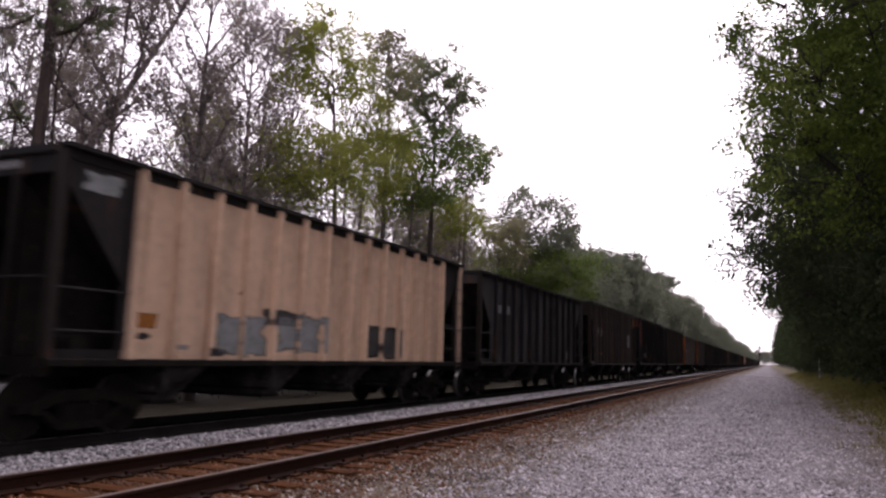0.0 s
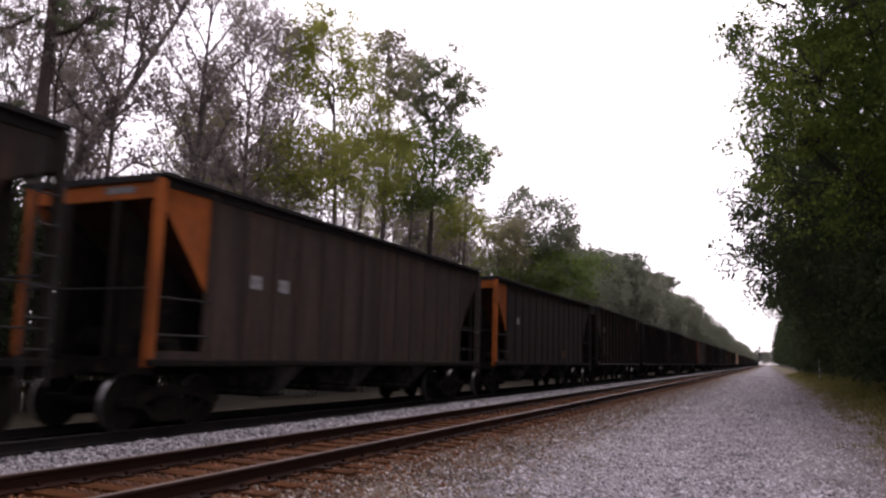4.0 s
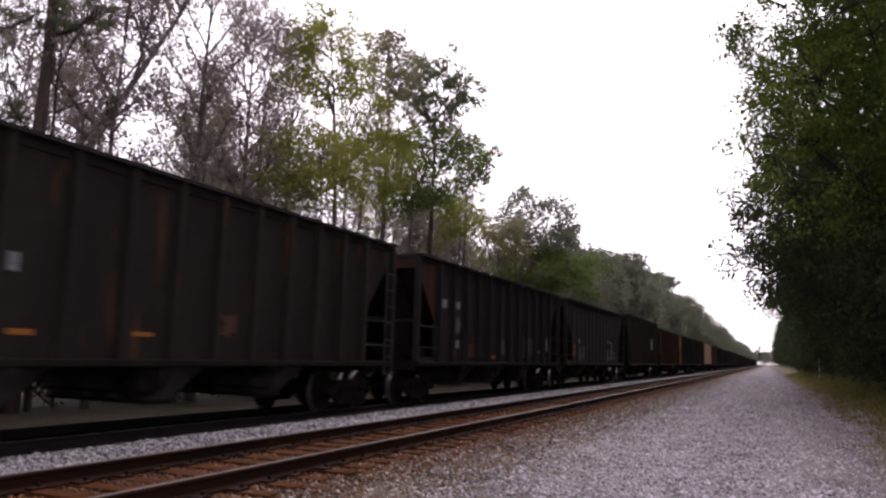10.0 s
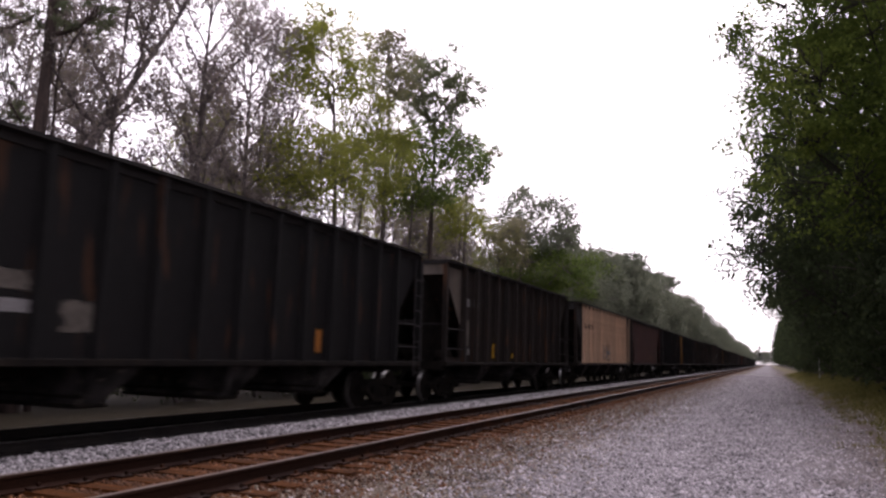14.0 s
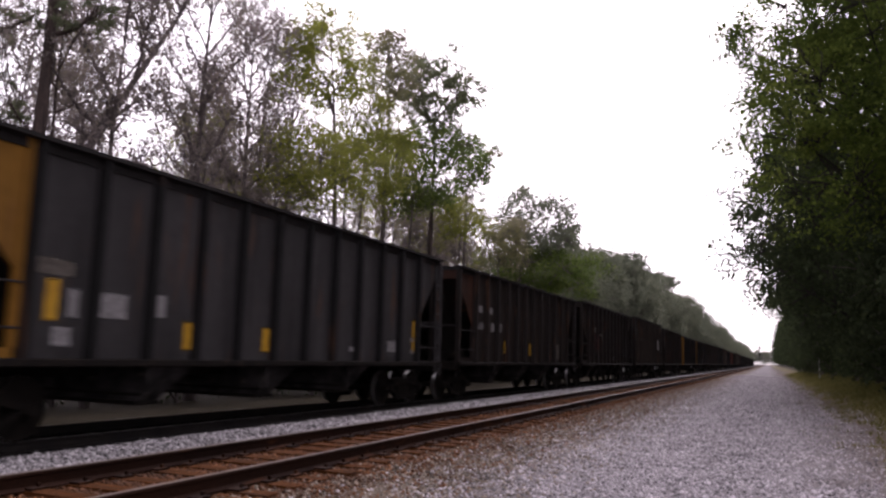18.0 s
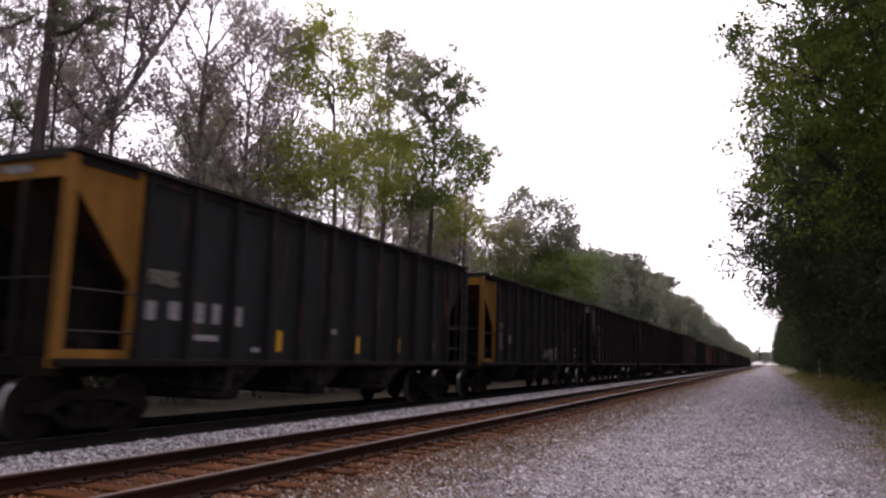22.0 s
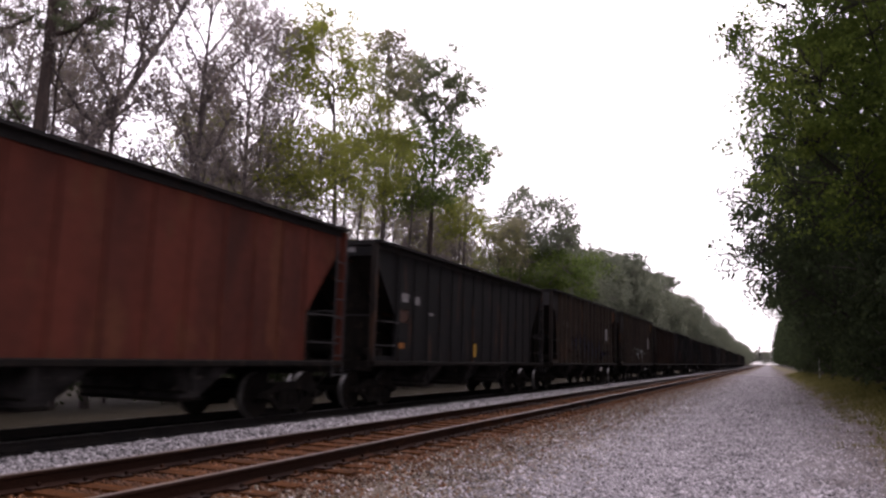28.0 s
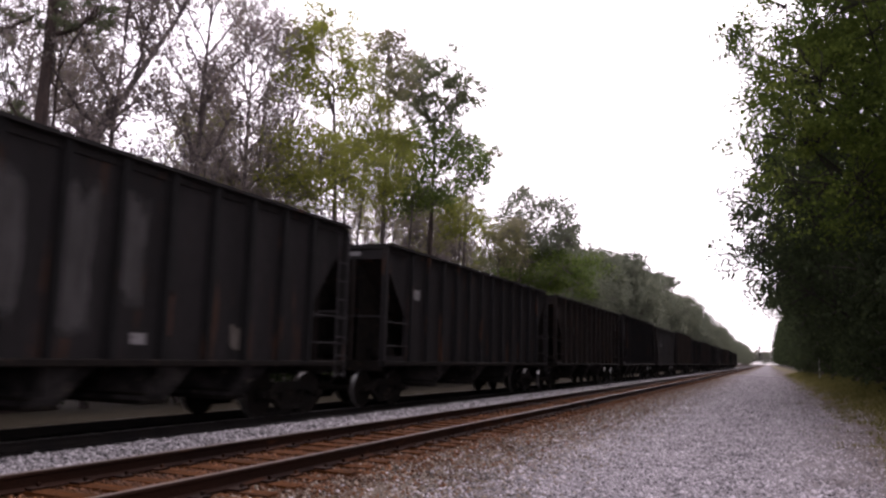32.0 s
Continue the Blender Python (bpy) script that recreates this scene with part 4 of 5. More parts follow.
    ("m", "umber", "umber", [(2.27, 2.79, 0.5, 0.27, "w"), (3.08, 2.77, 0.5, 0.26, "w"), (2.28, 1.71, 0.46, 0.9, "r"), (3.25, 1.68, 0.67, 0.91, "r"), (2.26, 2.3, 0.43, 0.21, "w"), (3.17, 2.28, 0.64, 0.24, "w"), (4.27, 2.41, 0.47, 0.59, "b"), (5.39, 1.8, 0.3, 0.87, "n"), (8.77, 1.88, 0.34, 0.86, "n"), (7.67, 1.36, 0.43, 0.2, "w"), (13.2, 1.77, 0.61, 0.51, "b"), (13.3, 1.35, 0.38, 0.26, "w"), (9.99, 1.31, 0.62, 0.13, "b"), (4.41, 1.4, 0.16, 0.09, "w")]),
    ("m", "black", "black", [(2.63, 2.76, 0.38, 0.26, "w"), (3.54, 2.75, 0.46, 0.26, "w"), (3.73, 1.89, 0.7, 1.33, "r"), (4.76, 2.41, 0.44, 0.57, "b"), (1.64, 1.96, 0.27, 0.23, "w"), (1.59, 1.32, 0.18, 0.45, "g"), (4.39, 2.45, 0.38, 0.53, "b"), (5.41, 1.8, 0.21, 0.8, "n"), (6.55, 1.43, 0.39, 0.38, "y"), (6.53, 1.72, 0.21, 0.15, "w"), (7.69, 1.37, 0.36, 0.17, "w"), (8.76, 1.86, 0.26, 0.65, "n"), (9.95, 1.31, 0.59, 0.09, "w"), (13.06, 1.56, 0.52, 0.86, "b")]),
    ("w", "mud", "ash", [(1.75, 2.2, 0.16, 2.2, "g"), (2.7, 2.2, 0.14, 2.2, "g"), (12.2, 2.5, 0.35, 0.9, "w"), (2.7, 2.7, 0.4, 0.3, "b"), (3.7, 2.7, 0.4, 0.3, "b")]),
    ("b", "black", "black", [(2.6, 2.65, 0.35, 0.28, "w"), (3.65, 2.6, 0.32, 0.28, "w"), (2.6, 1.4, 0.3, 0.25, "w"), (10.4, 1.35, 0.25, 0.4, "y")]),
    ("s", "brick", "umber", [(1.86, 2.82, 0.71, 0.33, "w"), (1.7, 2.27, 0.27, 0.32, "w"), (2.13, 2.27, 0.25, 0.41, "w"), (2.72, 2.23, 0.23, 0.36, "w"), (3.14, 2.26, 0.29, 0.4, "w"), (3.76, 2.23, 0.31, 0.32, "w"), (1.55, 1.94, 0.09, 0.92, "o"), (4.15, 1.49, 0.37, 0.09, "w"), (5.13, 1.51, 0.25, 0.31, "w"), (2.05, 1.53, 0.37, 0.09, "w"), (13.4, 1.8, 0.21, 0.55, "b")]),
    ("s", "coal", "coal", [(1.84, 2.72, 0.46, 0.27, "w"), (2.59, 2.69, 0.34, 0.25, "w"), (1.77, 2.22, 0.54, 0.38, "n"), (3.54, 2.37, 0.31, 0.09, "w"), (1.69, 1.44, 0.39, 0.17, "o"), (7.03, 1.4, 0.27, 0.49, "y")]),
    ("w", "mud", "ash", [(2.36, 2.85, 0.41, 0.36, "b"), (3, 2.84, 0.53, 0.37, "b"), (1.62, 1.61, 0.23, 0.27, "o"), (1.6, 1.62, 0.2, 0.49, "b"), (11.17, 2.61, 0.64, 0.76, "w"), (3.09, 1.62, 0.46, 0.26, "n"), (4.3, 1.75, 1.25, 1.3, "k"), (5.25, 1.85, 1.1, 1.6, "k"), (6.4, 1.75, 1.5, 1.6, "k"), (7.55, 1.65, 1.2, 1.4, "k"), (8.7, 1.6, 1.5, 1.3, "k"), (9.7, 1.7, 1.1, 1.4, "k"), (10.9, 1.6, 1.6, 1.2, "k"), (12.1, 1.6, 0.9, 1.2, "k"), (4.2, 2.0, 0.75, 0.6, "u"), (5.2, 2.2, 0.8, 0.75, "u"), (6.2, 2.1, 0.8, 0.9, "u"), (6.9, 1.5, 0.7, 0.5, "u"), (7.6, 1.9, 0.7, 0.7, "u"), (8.6, 1.55, 1.1, 0.7, "u"), (9.6, 2.0, 0.7, 0.8, "u"), (10.6, 1.6, 0.9, 0.6, "u")]),
    ("w", "mud", "ash", [(2.33, 2.84, 0.47, 0.37, "b"), (3.09, 2.83, 0.36, 0.35, "b"), (11.33, 2.52, 0.56, 0.94, "w"), (4.3, 1.55, 0.49, 0.95, "b"), (5.17, 2.06, 0.82, 0.25, "s"), (4.9, 1.49, 0.18, 0.85, "s"), (5.54, 1.51, 0.19, 0.88, "s"), (6.23, 1.55, 0.61, 0.95, "s"), (6.97, 1.67, 0.66, 0.8, "s"), (7.9, 1.54, 0.24, 0.86, "s"), (8.66, 1.56, 0.52, 0.89, "s"), (9.32, 1.72, 0.66, 0.51, "s"), (12.47, 1.24, 0.61, 0.14, "w"), (2.02, 1.52, 0.37, 0.89, "n"), (12.98, 1.66, 0.34, 0.41, "n"), (12.06, 1.4, 0.22, 0.21, "w"), (12.97, 1.36, 0.19, 0.06, "o")]),
    ("b", "oxide", "umber", [(2.2, 2.75, 0.41, 0.27, "w"), (2.9, 2.76, 0.27, 0.27, "w"), (1.96, 1.88, 0.59, 0.79, "n"), (4.21, 1.76, 0.67, 1.19, "n"), (6.27, 1.91, 0.47, 1.21, "n")]),
    ("m", "black", "umber", [(2.63, 2.78, 0.5, 0.25, "w"), (3.39, 2.79, 0.51, 0.27, "w"), (2.61, 1.87, 0.46, 1.13, "r"), (3.64, 1.67, 0.77, 0.87, "r"), (3.55, 2.27, 0.72, 0.25, "b"), (4.77, 2.42, 0.6, 0.61, "b"), (1.66, 1.89, 0.32, 0.24, "w"), (1.64, 1.38, 0.28, 0.23, "w"), (5.92, 2.49, 0.68, 2.21, "g"), (7.1, 2.5, 0.7, 2.4, "g"), (8.15, 2.7, 0.59, 1.84, "g"), (1.7, 3.4, 0.4, 0.4, "g"), (8.39, 1.34, 0.35, 0.2, "w"), (10.77, 1.43, 0.4, 0.51, "b"), (13.4, 1.59, 0.2, 0.7, "b"), (13.04, 1.78, 0.37, 0.36, "o"), (13.14, 1.41, 0.48, 0.34, "w"), (9, 1.76, 0.21, 0.79, "n")]),
    ("b", "black", "black", [(1.86, 2.85, 0.71, 0.31, "w")]),
    ("b", "umber", "umber", [(2.6, 2.65, 0.35, 0.28, "w"), (3.65, 2.6, 0.32, 0.28, "w")]),
    ("m", "black", "black", [(2.6, 2.65, 0.35, 0.28, "w"), (3.65, 2.6, 0.32, 0.28, "w"), (2.6, 1.4, 0.3, 0.25, "w"), (10.4, 1.35, 0.25, 0.4, "y")]),
    ("s", "coal", "coal", [(2.6, 2.65, 0.35, 0.28, "w"), (3.65, 2.6, 0.32, 0.28, "w")]),
    ("w", "brown", "ash", [(2.6, 2.65, 0.35, 0.28, "w"), (3.65, 2.6, 0.32, 0.28, "w"), (2.6, 1.4, 0.3, 0.25, "w"), (10.4, 1.35, 0.25, 0.4, "y")]),
    ("b", "black", "black", [(2.6, 2.65, 0.35, 0.28, "w"), (3.65, 2.6, 0.32, 0.28, "w")]),
    ("m", "umber", "ash", [(2.6, 2.65, 0.35, 0.28, "w"), (3.65, 2.6, 0.32, 0.28, "w"), (2.6, 1.4, 0.3, 0.25, "w"), (10.4, 1.35, 0.25, 0.4, "y")]),
    ("b", "black", "black", [(2.6, 2.65, 0.35, 0.28, "w"), (3.65, 2.6, 0.32, 0.28, "w")]),
    ("s", "coal", "coal", [(2.6, 2.65, 0.35, 0.28, "w"), (3.65, 2.6, 0.32, 0.28, "w"), (2.6, 1.4, 0.3, 0.25, "w"), (10.4, 1.35, 0.25, 0.4, "y")]),
    ("b", "umber", "umber", [(2.6, 2.65, 0.35, 0.28, "w"), (3.65, 2.6, 0.32, 0.28, "w")]),
    ("w", "brown", "brown", [(2.6, 2.65, 0.35, 0.28, "w"), (3.65, 2.6, 0.32, 0.28, "w"), (2.6, 1.4, 0.3, 0.25, "w"), (10.4, 1.35, 0.25, 0.4, "y")]),
    ("m", "black", "black", [(2.6, 2.65, 0.35, 0.28, "w"), (3.65, 2.6, 0.32, 0.28, "w")]),
    ("b", "umber", "umber", [(2.6, 2.65, 0.35, 0.28, "w"), (3.65, 2.6, 0.32, 0.28, "w"), (2.6, 1.4, 0.3, 0.25, "w"), (10.4, 1.35, 0.25, 0.4, "y")]),
    ("b", "black", "black", [(2.6, 2.65, 0.35, 0.28, "w"), (3.65, 2.6, 0.32, 0.28, "w")]),
]
# where each car's near end stands on the line at the start, corrected at these cars
KNOTS = [(-2, -0.45), (0, -0.5), (1, -0.25), (2, -0.43), (3, -0.34), (4, -0.5), (7, -0.78), (8, -1.15), (9, -1.12), (10, -1.46), (11, -1.52), (12, -1.75), (13, -1.87), (14, -2.2), (15, -2.05), (16, -2.33), (17, -2.04), (18, -1.9), (21, -2.9), (22, -3.1), (23, -2.85), (24, -3.09), (25, -3.27), (26, -3.65), (27, -3.1), (28, -2.78), (29, -2.9), (30, -3.38), (31, -3.6), (34, -4.86), (35, -5.14), (36, -5.43), (37, -5.72), (38, -6.3), (39, -6.78), (40, -6.55), (54, -9.0)]
SPEED = 19.769
REAR = {2: "gold", 7: "beige", 9: "beige", 25: "copper", 36: "copper", 37: "gold"}


def car_start(i):
    for (i0, r0), (i1, r1) in zip(KNOTS, KNOTS[1:]):
        if i <= i1:
            return 7.9 + 16.21 * i + r0 + (r1 - r0) * (i - i0) / (i1 - i0)


def car_pose(y):
    """Where a car stands on the far line with its middle at y."""
    ahead, behind = line_shift(y + 6.0), line_shift(y - 6.0)
    return pose(FAR_X + (ahead + behind) / 2, y, 0, 0, 0, -math.degrees(math.atan2(ahead - behind, 12.0)))


PROTOTYPES, TRAIN = {}, []


def build_train():
    for key, spec in TYPES.items():
        PROTOTYPES[key] = hopper_car(*spec)
    used = set()
    for n, (key, body, ends, marks) in enumerate(CARS):
        i = n - 1
        pose_now = car_pose(car_start(i) + TYPES[key][5])
        if key in used:
            car = copy_thing(PROTOTYPES[key], pose_now)
        else:
            car = PROTOTYPES[key]
            car.matrix_basis = pose_now
        TRAIN.append((i, key, car, body, ends, marks))
        if key not in used:
            used.add(key)
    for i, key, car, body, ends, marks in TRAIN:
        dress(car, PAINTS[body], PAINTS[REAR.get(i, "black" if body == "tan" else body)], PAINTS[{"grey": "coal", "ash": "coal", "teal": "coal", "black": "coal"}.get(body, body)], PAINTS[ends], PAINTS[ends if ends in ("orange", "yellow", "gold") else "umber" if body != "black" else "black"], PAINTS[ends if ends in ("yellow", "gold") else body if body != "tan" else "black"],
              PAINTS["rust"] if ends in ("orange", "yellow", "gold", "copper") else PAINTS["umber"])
        words = WORDS.get(body, "dark")
        tail = "" if ends == body else " and %s end panels" % {"ash": "grey", "gold": "golden-yellow", "copper": "rusty orange"}.get(ends, ends)
        sprayed = any(m[4] in "us" for m in marks)
        car["label"] = words + " coal hopper car" + (tail.replace(" and", " with") if tail else "") + (", spray-painted side" if sprayed else "" if tail else " on the far track")
        kind, top, ribs, _, _, half = TYPES[key]
        if i % 5 != 3:
            bar = part("stencil_bar", MARK_MESH["w"], car, at=(0.35 + 0.12 * (i % 3), -half + 0.075, top - 0.24), scale=(1, 0.62 + 0.1 * (i % 2), 0.13))
            bar.rotation_euler = (0, 0, math.pi / 2)
        last = 2 * half - END_BAY
        for y, z, w, h, c in marks:
            if y + w / 2 > last:
                w = max(0.12, min(w, 2 * (last - y)))
                y = min(y, last - w / 2)
            part(MARK_NAME[c], MARK_MESH[c], car, at=(SIDE + (0.155 if c == "w" and h > 0.7 and kind == "wide" else 0.020 if c in "uwyo" else 0.016), y - half, z), scale=(1, w, h))
            if kind == "smooth" or w < 0.45 or c in "wyo":
                continue
            for k in range(ribs):
                at_rib = END_BAY + 0.08 + (2 * (half - END_BAY) - 0.16) * k / (ribs - 1)
                if abs(at_rib - y) < w / 2 - 0.03:
                    part(MARK_NAME[c], MARK_MESH[c], car, at=(SIDE + (0.089 if c == "u" else 0.085), at_rib - half, z), scale=(22, 0.156, h))


build_train()

# ---- trees ----


def tube(verts, quads, points, radii, n=6):
    """A bent tapering limb."""
    base = len(verts)
    for k, (p, r) in enumerate(zip(points, radii)):
        d = (points[min(k + 1, len(points) - 1)] - points[max(k - 1, 0)])
        d = d / (np.linalg.norm(d) + 1e-9)
        u = np.cross(d, (0.3, 0.2, 1.0) if abs(d[2]) < 0.9 else (1.0, 0.1, 0.0))
        u = u / (np.linalg.norm(u) + 1e-9)
        w = np.cross(d, u)
        for i in range(n):
            a = 2 * math.pi * i / n
            verts.append(p + r * (math.cos(a) * u + math.sin(a) * w))
    for k in range(len(points) - 1):
        for i in range(n):
            j = (i + 1) % n
            quads.append((base + k * n + i, base + k * n + j, base + (k + 1) * n + j, base + (k + 1) * n + i))


def bent(rng, start, direction, length, steps, wobble, rise):
    points = [np.array(start, float)]
    d = np.array(direction, float)
    for _ in range(steps):
        d = d + rng.normal(0, wobble, 3) + np.array((0, 0, rise))
        d = d / np.linalg.norm(d)
        points.append(points[-1] + d * length / steps)
    return points


def leaf_cloud(rng, tips, per_tip, spread, size, flat=0.6, slim=0.55):
    """Small pointed leaves scattered round the twig tips."""
    n = len(tips) * per_tip
    bunch = np.repeat(rng.normal(0, 1, (-(-n // 8), 3)), 8, 0)[:n]
    centre = np.repeat(np.array(tips), per_tip, 0) + bunch * np.array((spread, spread, spread * flat)) + rng.normal(0, size * 1.5, (n, 3))
    u = rng.normal(0, 1, (n, 3))
    u /= np.linalg.norm(u, axis=1, keepdims=True)
    w = np.cross(u, rng.normal(0, 1, (n, 3)))
    w /= np.linalg.norm(w, axis=1, keepdims=True)
    s = size * rng.uniform(0.5, 1.3, (n, 1))
    corners = np.stack([centre - u * s, centre + w * s * slim - u * s * 0.1, centre + u * s, centre - w * s * slim - u * s * 0.1], 1)
    return corners.reshape(-1, 3), np.arange(n * 4).reshape(-1, 4)


def needle_cloud(rng, tips, per_tip, spread, length, width=0.010):
    """Tufts of needles that fan out from the twig ends."""
    n = len(tips) * per_tip
    root = np.repeat(np.array(tips) + rng.normal(0, spread, (len(tips), 3)), per_tip, 0)
    d = rng.normal(0, 1, (n, 3)) + np.array((0, 0, 0.45))
    d /= np.linalg.norm(d, axis=1, keepdims=True)
    w = np.cross(d, rng.normal(0, 1, (n, 3)))
    w /= np.linalg.norm(w, axis=1, keepdims=True)
    ln = length * rng.uniform(0.6, 1.2, (n, 1))
    corners = np.stack([root - w * 0.005, root + w * 0.005, root + d * ln + w * width, root + d * ln - w * width], 1)
    return corners.reshape(-1, 3), np.arange(n * 4).reshape(-1, 4)


def tree(name, label, x, y, height, seed, leaf, bark=None, radius=0.2, bare=0.45, spread=3.0, limbs=12, twigs=7, per_tip=14, clump=0.38, size=0.10,
         lean=(0, 0), pine=False, rise=0.06, limb_up=0.5, group="trees along the line", split=True, droop=0.0, wobble=0.016, low=0.48):
    """A tapered trunk, limbs that fork into twigs, and leaves round the twig ends."""
    rng = np.random.default_rng(seed)
    bark = bark or M_BARK
    base = thing(name, label, "tree", group, at=(x, y, ground_height(x) - 0.05))
    steps = 9
    trunk = [np.zeros(3)]
    d = np.array((lean[0], lean[1], 1.0))
    for k in range(steps):
        d = d + np.array((rng.normal(0, wobble), rng.normal(0, wobble), 0))
        trunk.append(trunk[-1] + d / np.linalg.norm(d) * height * 0.86 / steps)
    radii = [radius * (1.25 if k == 0 else 1 - 0.88 * k / steps) for k in range(steps + 1)]
    tv, tq = [], []
    tube(tv, tq, trunk, radii, 8)
    part("trunk", cloud_mesh("trunk", np.array(tv), np.array(tq), bark), base)
    tips, sv, sq = [], [], []
    for k in range(limbs):
        f = bare + (1 - bare) * (k + rng.uniform(0.1, 0.9)) / limbs
        q = min(f * steps, steps - 0.01)
        j = int(q)
        start = trunk[j] + (trunk[j + 1] - trunk[j]) * (q - j)
        ang = k * 2.4 + rng.uniform(-0.5, 0.5)
        g = (f - bare) / (1 - bare)
        reach = spread * (low + (1.05 - low) * math.sin(math.pi * (0.08 + 0.84 * g))) * rng.uniform(0.7, 1.15)
        up = limb_up * rng.uniform(0.5, 1.5) + 0.7 * g * g
        points = bent(rng, start, (math.cos(ang), math.sin(ang), up), reach, 5, 0.12, rise - droop)
        r0 = radius * (1 - 0.85 * f) * 0.55 + 0.015
        lv, lq = ([], []) if split else (sv, sq)
        tube(lv, lq, points, [r0 * (1 - 0.8 * i / 5) for i in range(6)], 5)
        for t in range(max(3, round(twigs * 1.25 * reach / spread))):
            g = rng.uniform(0.3, 1.0)
            i = min(int(g * 5), 4)
            p = points[i] + (points[i + 1] - points[i]) * (g * 5 - i)
            along = points[i + 1] - points[i]
            dirn = along / np.linalg.norm(along) + rng.normal(0, 0.6, 3) + np.array((0, 0, 0.25 - droop * 3))
            tw = bent(rng, p, dirn / np.linalg.norm(dirn), reach * rng.uniform(0.22, 0.45), 3, 0.25, rise)
            tube(lv, lq, tw, [r0 * 0.35, r0 * 0.28, r0 * 0.2, 0.006], 4)
            tips += [tw[-1], tw[-2]]
        tips.append(points[-1])
        if split:
            part("limb", cloud_mesh("limb", np.array(lv), np.array(lq), bark), base)
    if not split:
        part("branchwork", cloud_mesh("branchwork", np.array(sv), np.array(sq), bark), base)["kind"] = "stuff"
    if pine:
        v, q = needle_cloud(rng, tips, per_tip, clump, size, 0.03 if size > 0.3 else 0.010)
    else:
        v, q = leaf_cloud(rng, tips, per_tip, clump, size)
    part("crown", cloud_mesh("crown", v, q, leaf), base)
    return base


def crown_tree(name, label, x, y, seed, top, radius, crowns, bark=None, group="trees along the line", bow=0.35):
    """A tree whose limbs reach into given crowns: (centre, radii, limbs, tufts, leaves to a tuft, tuft size, leaf size, leaf)."""
    rng = np.random.default_rng(seed)
    bark = bark or M_BARK
    base = thing(name, label, "tree", group, at=(x, y, ground_height(x) - 0.05))
    origin = np.array(base.location)
    crest = np.array(top) - origin
    steps = 10
    sway = rng.normal(0, bow, (3, 2))
    trunk = []
    for k in range(steps + 1):
        f = k / steps
        bend = math.sin(math.pi * f) * sway[0] + 0.4 * math.sin(2 * math.pi * f) * sway[1]
        trunk.append(crest * f + np.array((bend[0], bend[1], 0.0)))
    tv, tq = [], []
    tube(tv, tq, trunk, [radius * (1.3 if k == 0 else 1 - 0.86 * k / steps) for k in range(steps + 1)], 8)
    part("trunk", cloud_mesh("trunk", np.array(tv), np.array(tq), bark), base)
    for centre, radii, limbs, tufts, per_tuft, tuft_size, leaf_size, leaf in crowns:
        centre, radii = np.array(centre) - origin, np.array(radii)
        paths = []
        for k in range(limbs):
            h = 1 - 2 * (k + rng.uniform(0.2, 0.8)) / limbs
            a = k * 2.4 + rng.uniform(-0.5, 0.5)
            r = math.sqrt(max(0.0, 1 - h * h))
            goal = centre + radii * np.array((math.cos(a) * r, math.sin(a) * r, h)) * rng.uniform(0.55, 0.85)
            apart = np.linalg.norm((goal - crest * goal[2] / crest[2])[:2])
            f = min(0.97, max(0.15, (goal[2] - apart * rng.uniform(0.45, 1.1)) / crest[2]))
            j = min(int(f * steps), steps - 1)
            start = trunk[j] + (trunk[j + 1] - trunk[j]) * (f * steps - j)
            mid = start * 0.45 + goal * 0.55 + rng.normal(0, 0.09, 3) * np.linalg.norm(goal - start) + np.array((0, 0, -0.05 * apart))
            paths.append([start * (1 - u) ** 2 + mid * 2 * u * (1 - u) + goal * u * u for u in (0, 0.2, 0.4, 0.6, 0.8, 1.0)])
        d = rng.normal(0, 1, (tufts, 3))
        d /= np.linalg.norm(d, axis=1, keepdims=True)
        ragged = np.array([1.06 + 0.5 * noise.noise((v[0] * 2.2 + seed, v[1] * 2.2, v[2] * 2.2)) for v in d])
        spots = centre + d * radii * (ragged * (0.35 + 0.65 * rng.random(tufts) ** 0.6))[:, None]
        joints = np.array([p for path in paths for p in path[2:]])
        nearest = np.argmin(np.linalg.norm(spots[:, None] - joints[None] + np.array((0, 0, -0.25)), axis=2), axis=1)
        for k, path in enumerate(paths):
            lv, lq = [], []
            thick = radius * 0.34 * min(1.0, radii.mean() / 2.4)
            tube(lv, lq, path, [thick, thick * 0.8, thick * 0.6, thick * 0.45, thick * 0.32, thick * 0.18], 5)
            for n in np.nonzero(nearest // 4 == k)[0]:
                root, spot = joints[nearest[n]], spots[n]
                bend = (root + spot) / 2 + rng.normal(0, 0.08, 3) * np.linalg.norm(spot - root) + np.array((0, 0, -0.04))
                tube(lv, lq, [root, bend, spot], [thick * 0.28 + 0.006, thick * 0.18 + 0.005, 0.005], 4)
            part("limb", cloud_mesh("limb", np.array(lv), np.array(lq), bark), base)
        size = tuft_size * rng.uniform(0.55, 1.3, tufts)
        count = tufts * per_tuft
        mid = np.repeat(spots, per_tuft, 0) + rng.normal(0, 1, (count, 3)) * np.repeat(size, per_tuft)[:, None] * np.array((1, 1, 0.72))
        u = rng.normal(0, 1, (count, 3))
        u /= np.linalg.norm(u, axis=1, keepdims=True)
        w = np.cross(u, rng.normal(0, 1, (count, 3)))
        w /= np.linalg.norm(w, axis=1, keepdims=True)
        ln = leaf_size * rng.uniform(0.55, 1.25, (count, 1))
        corners = np.stack([mid - u * ln, mid + w * ln * 0.5, mid + u * ln, mid - w * ln * 0.5], 1)
        part("crown", cloud_mesh("crown", corners.reshape(-1, 3), np.arange(count * 4).reshape(-1, 4), leaf), base)
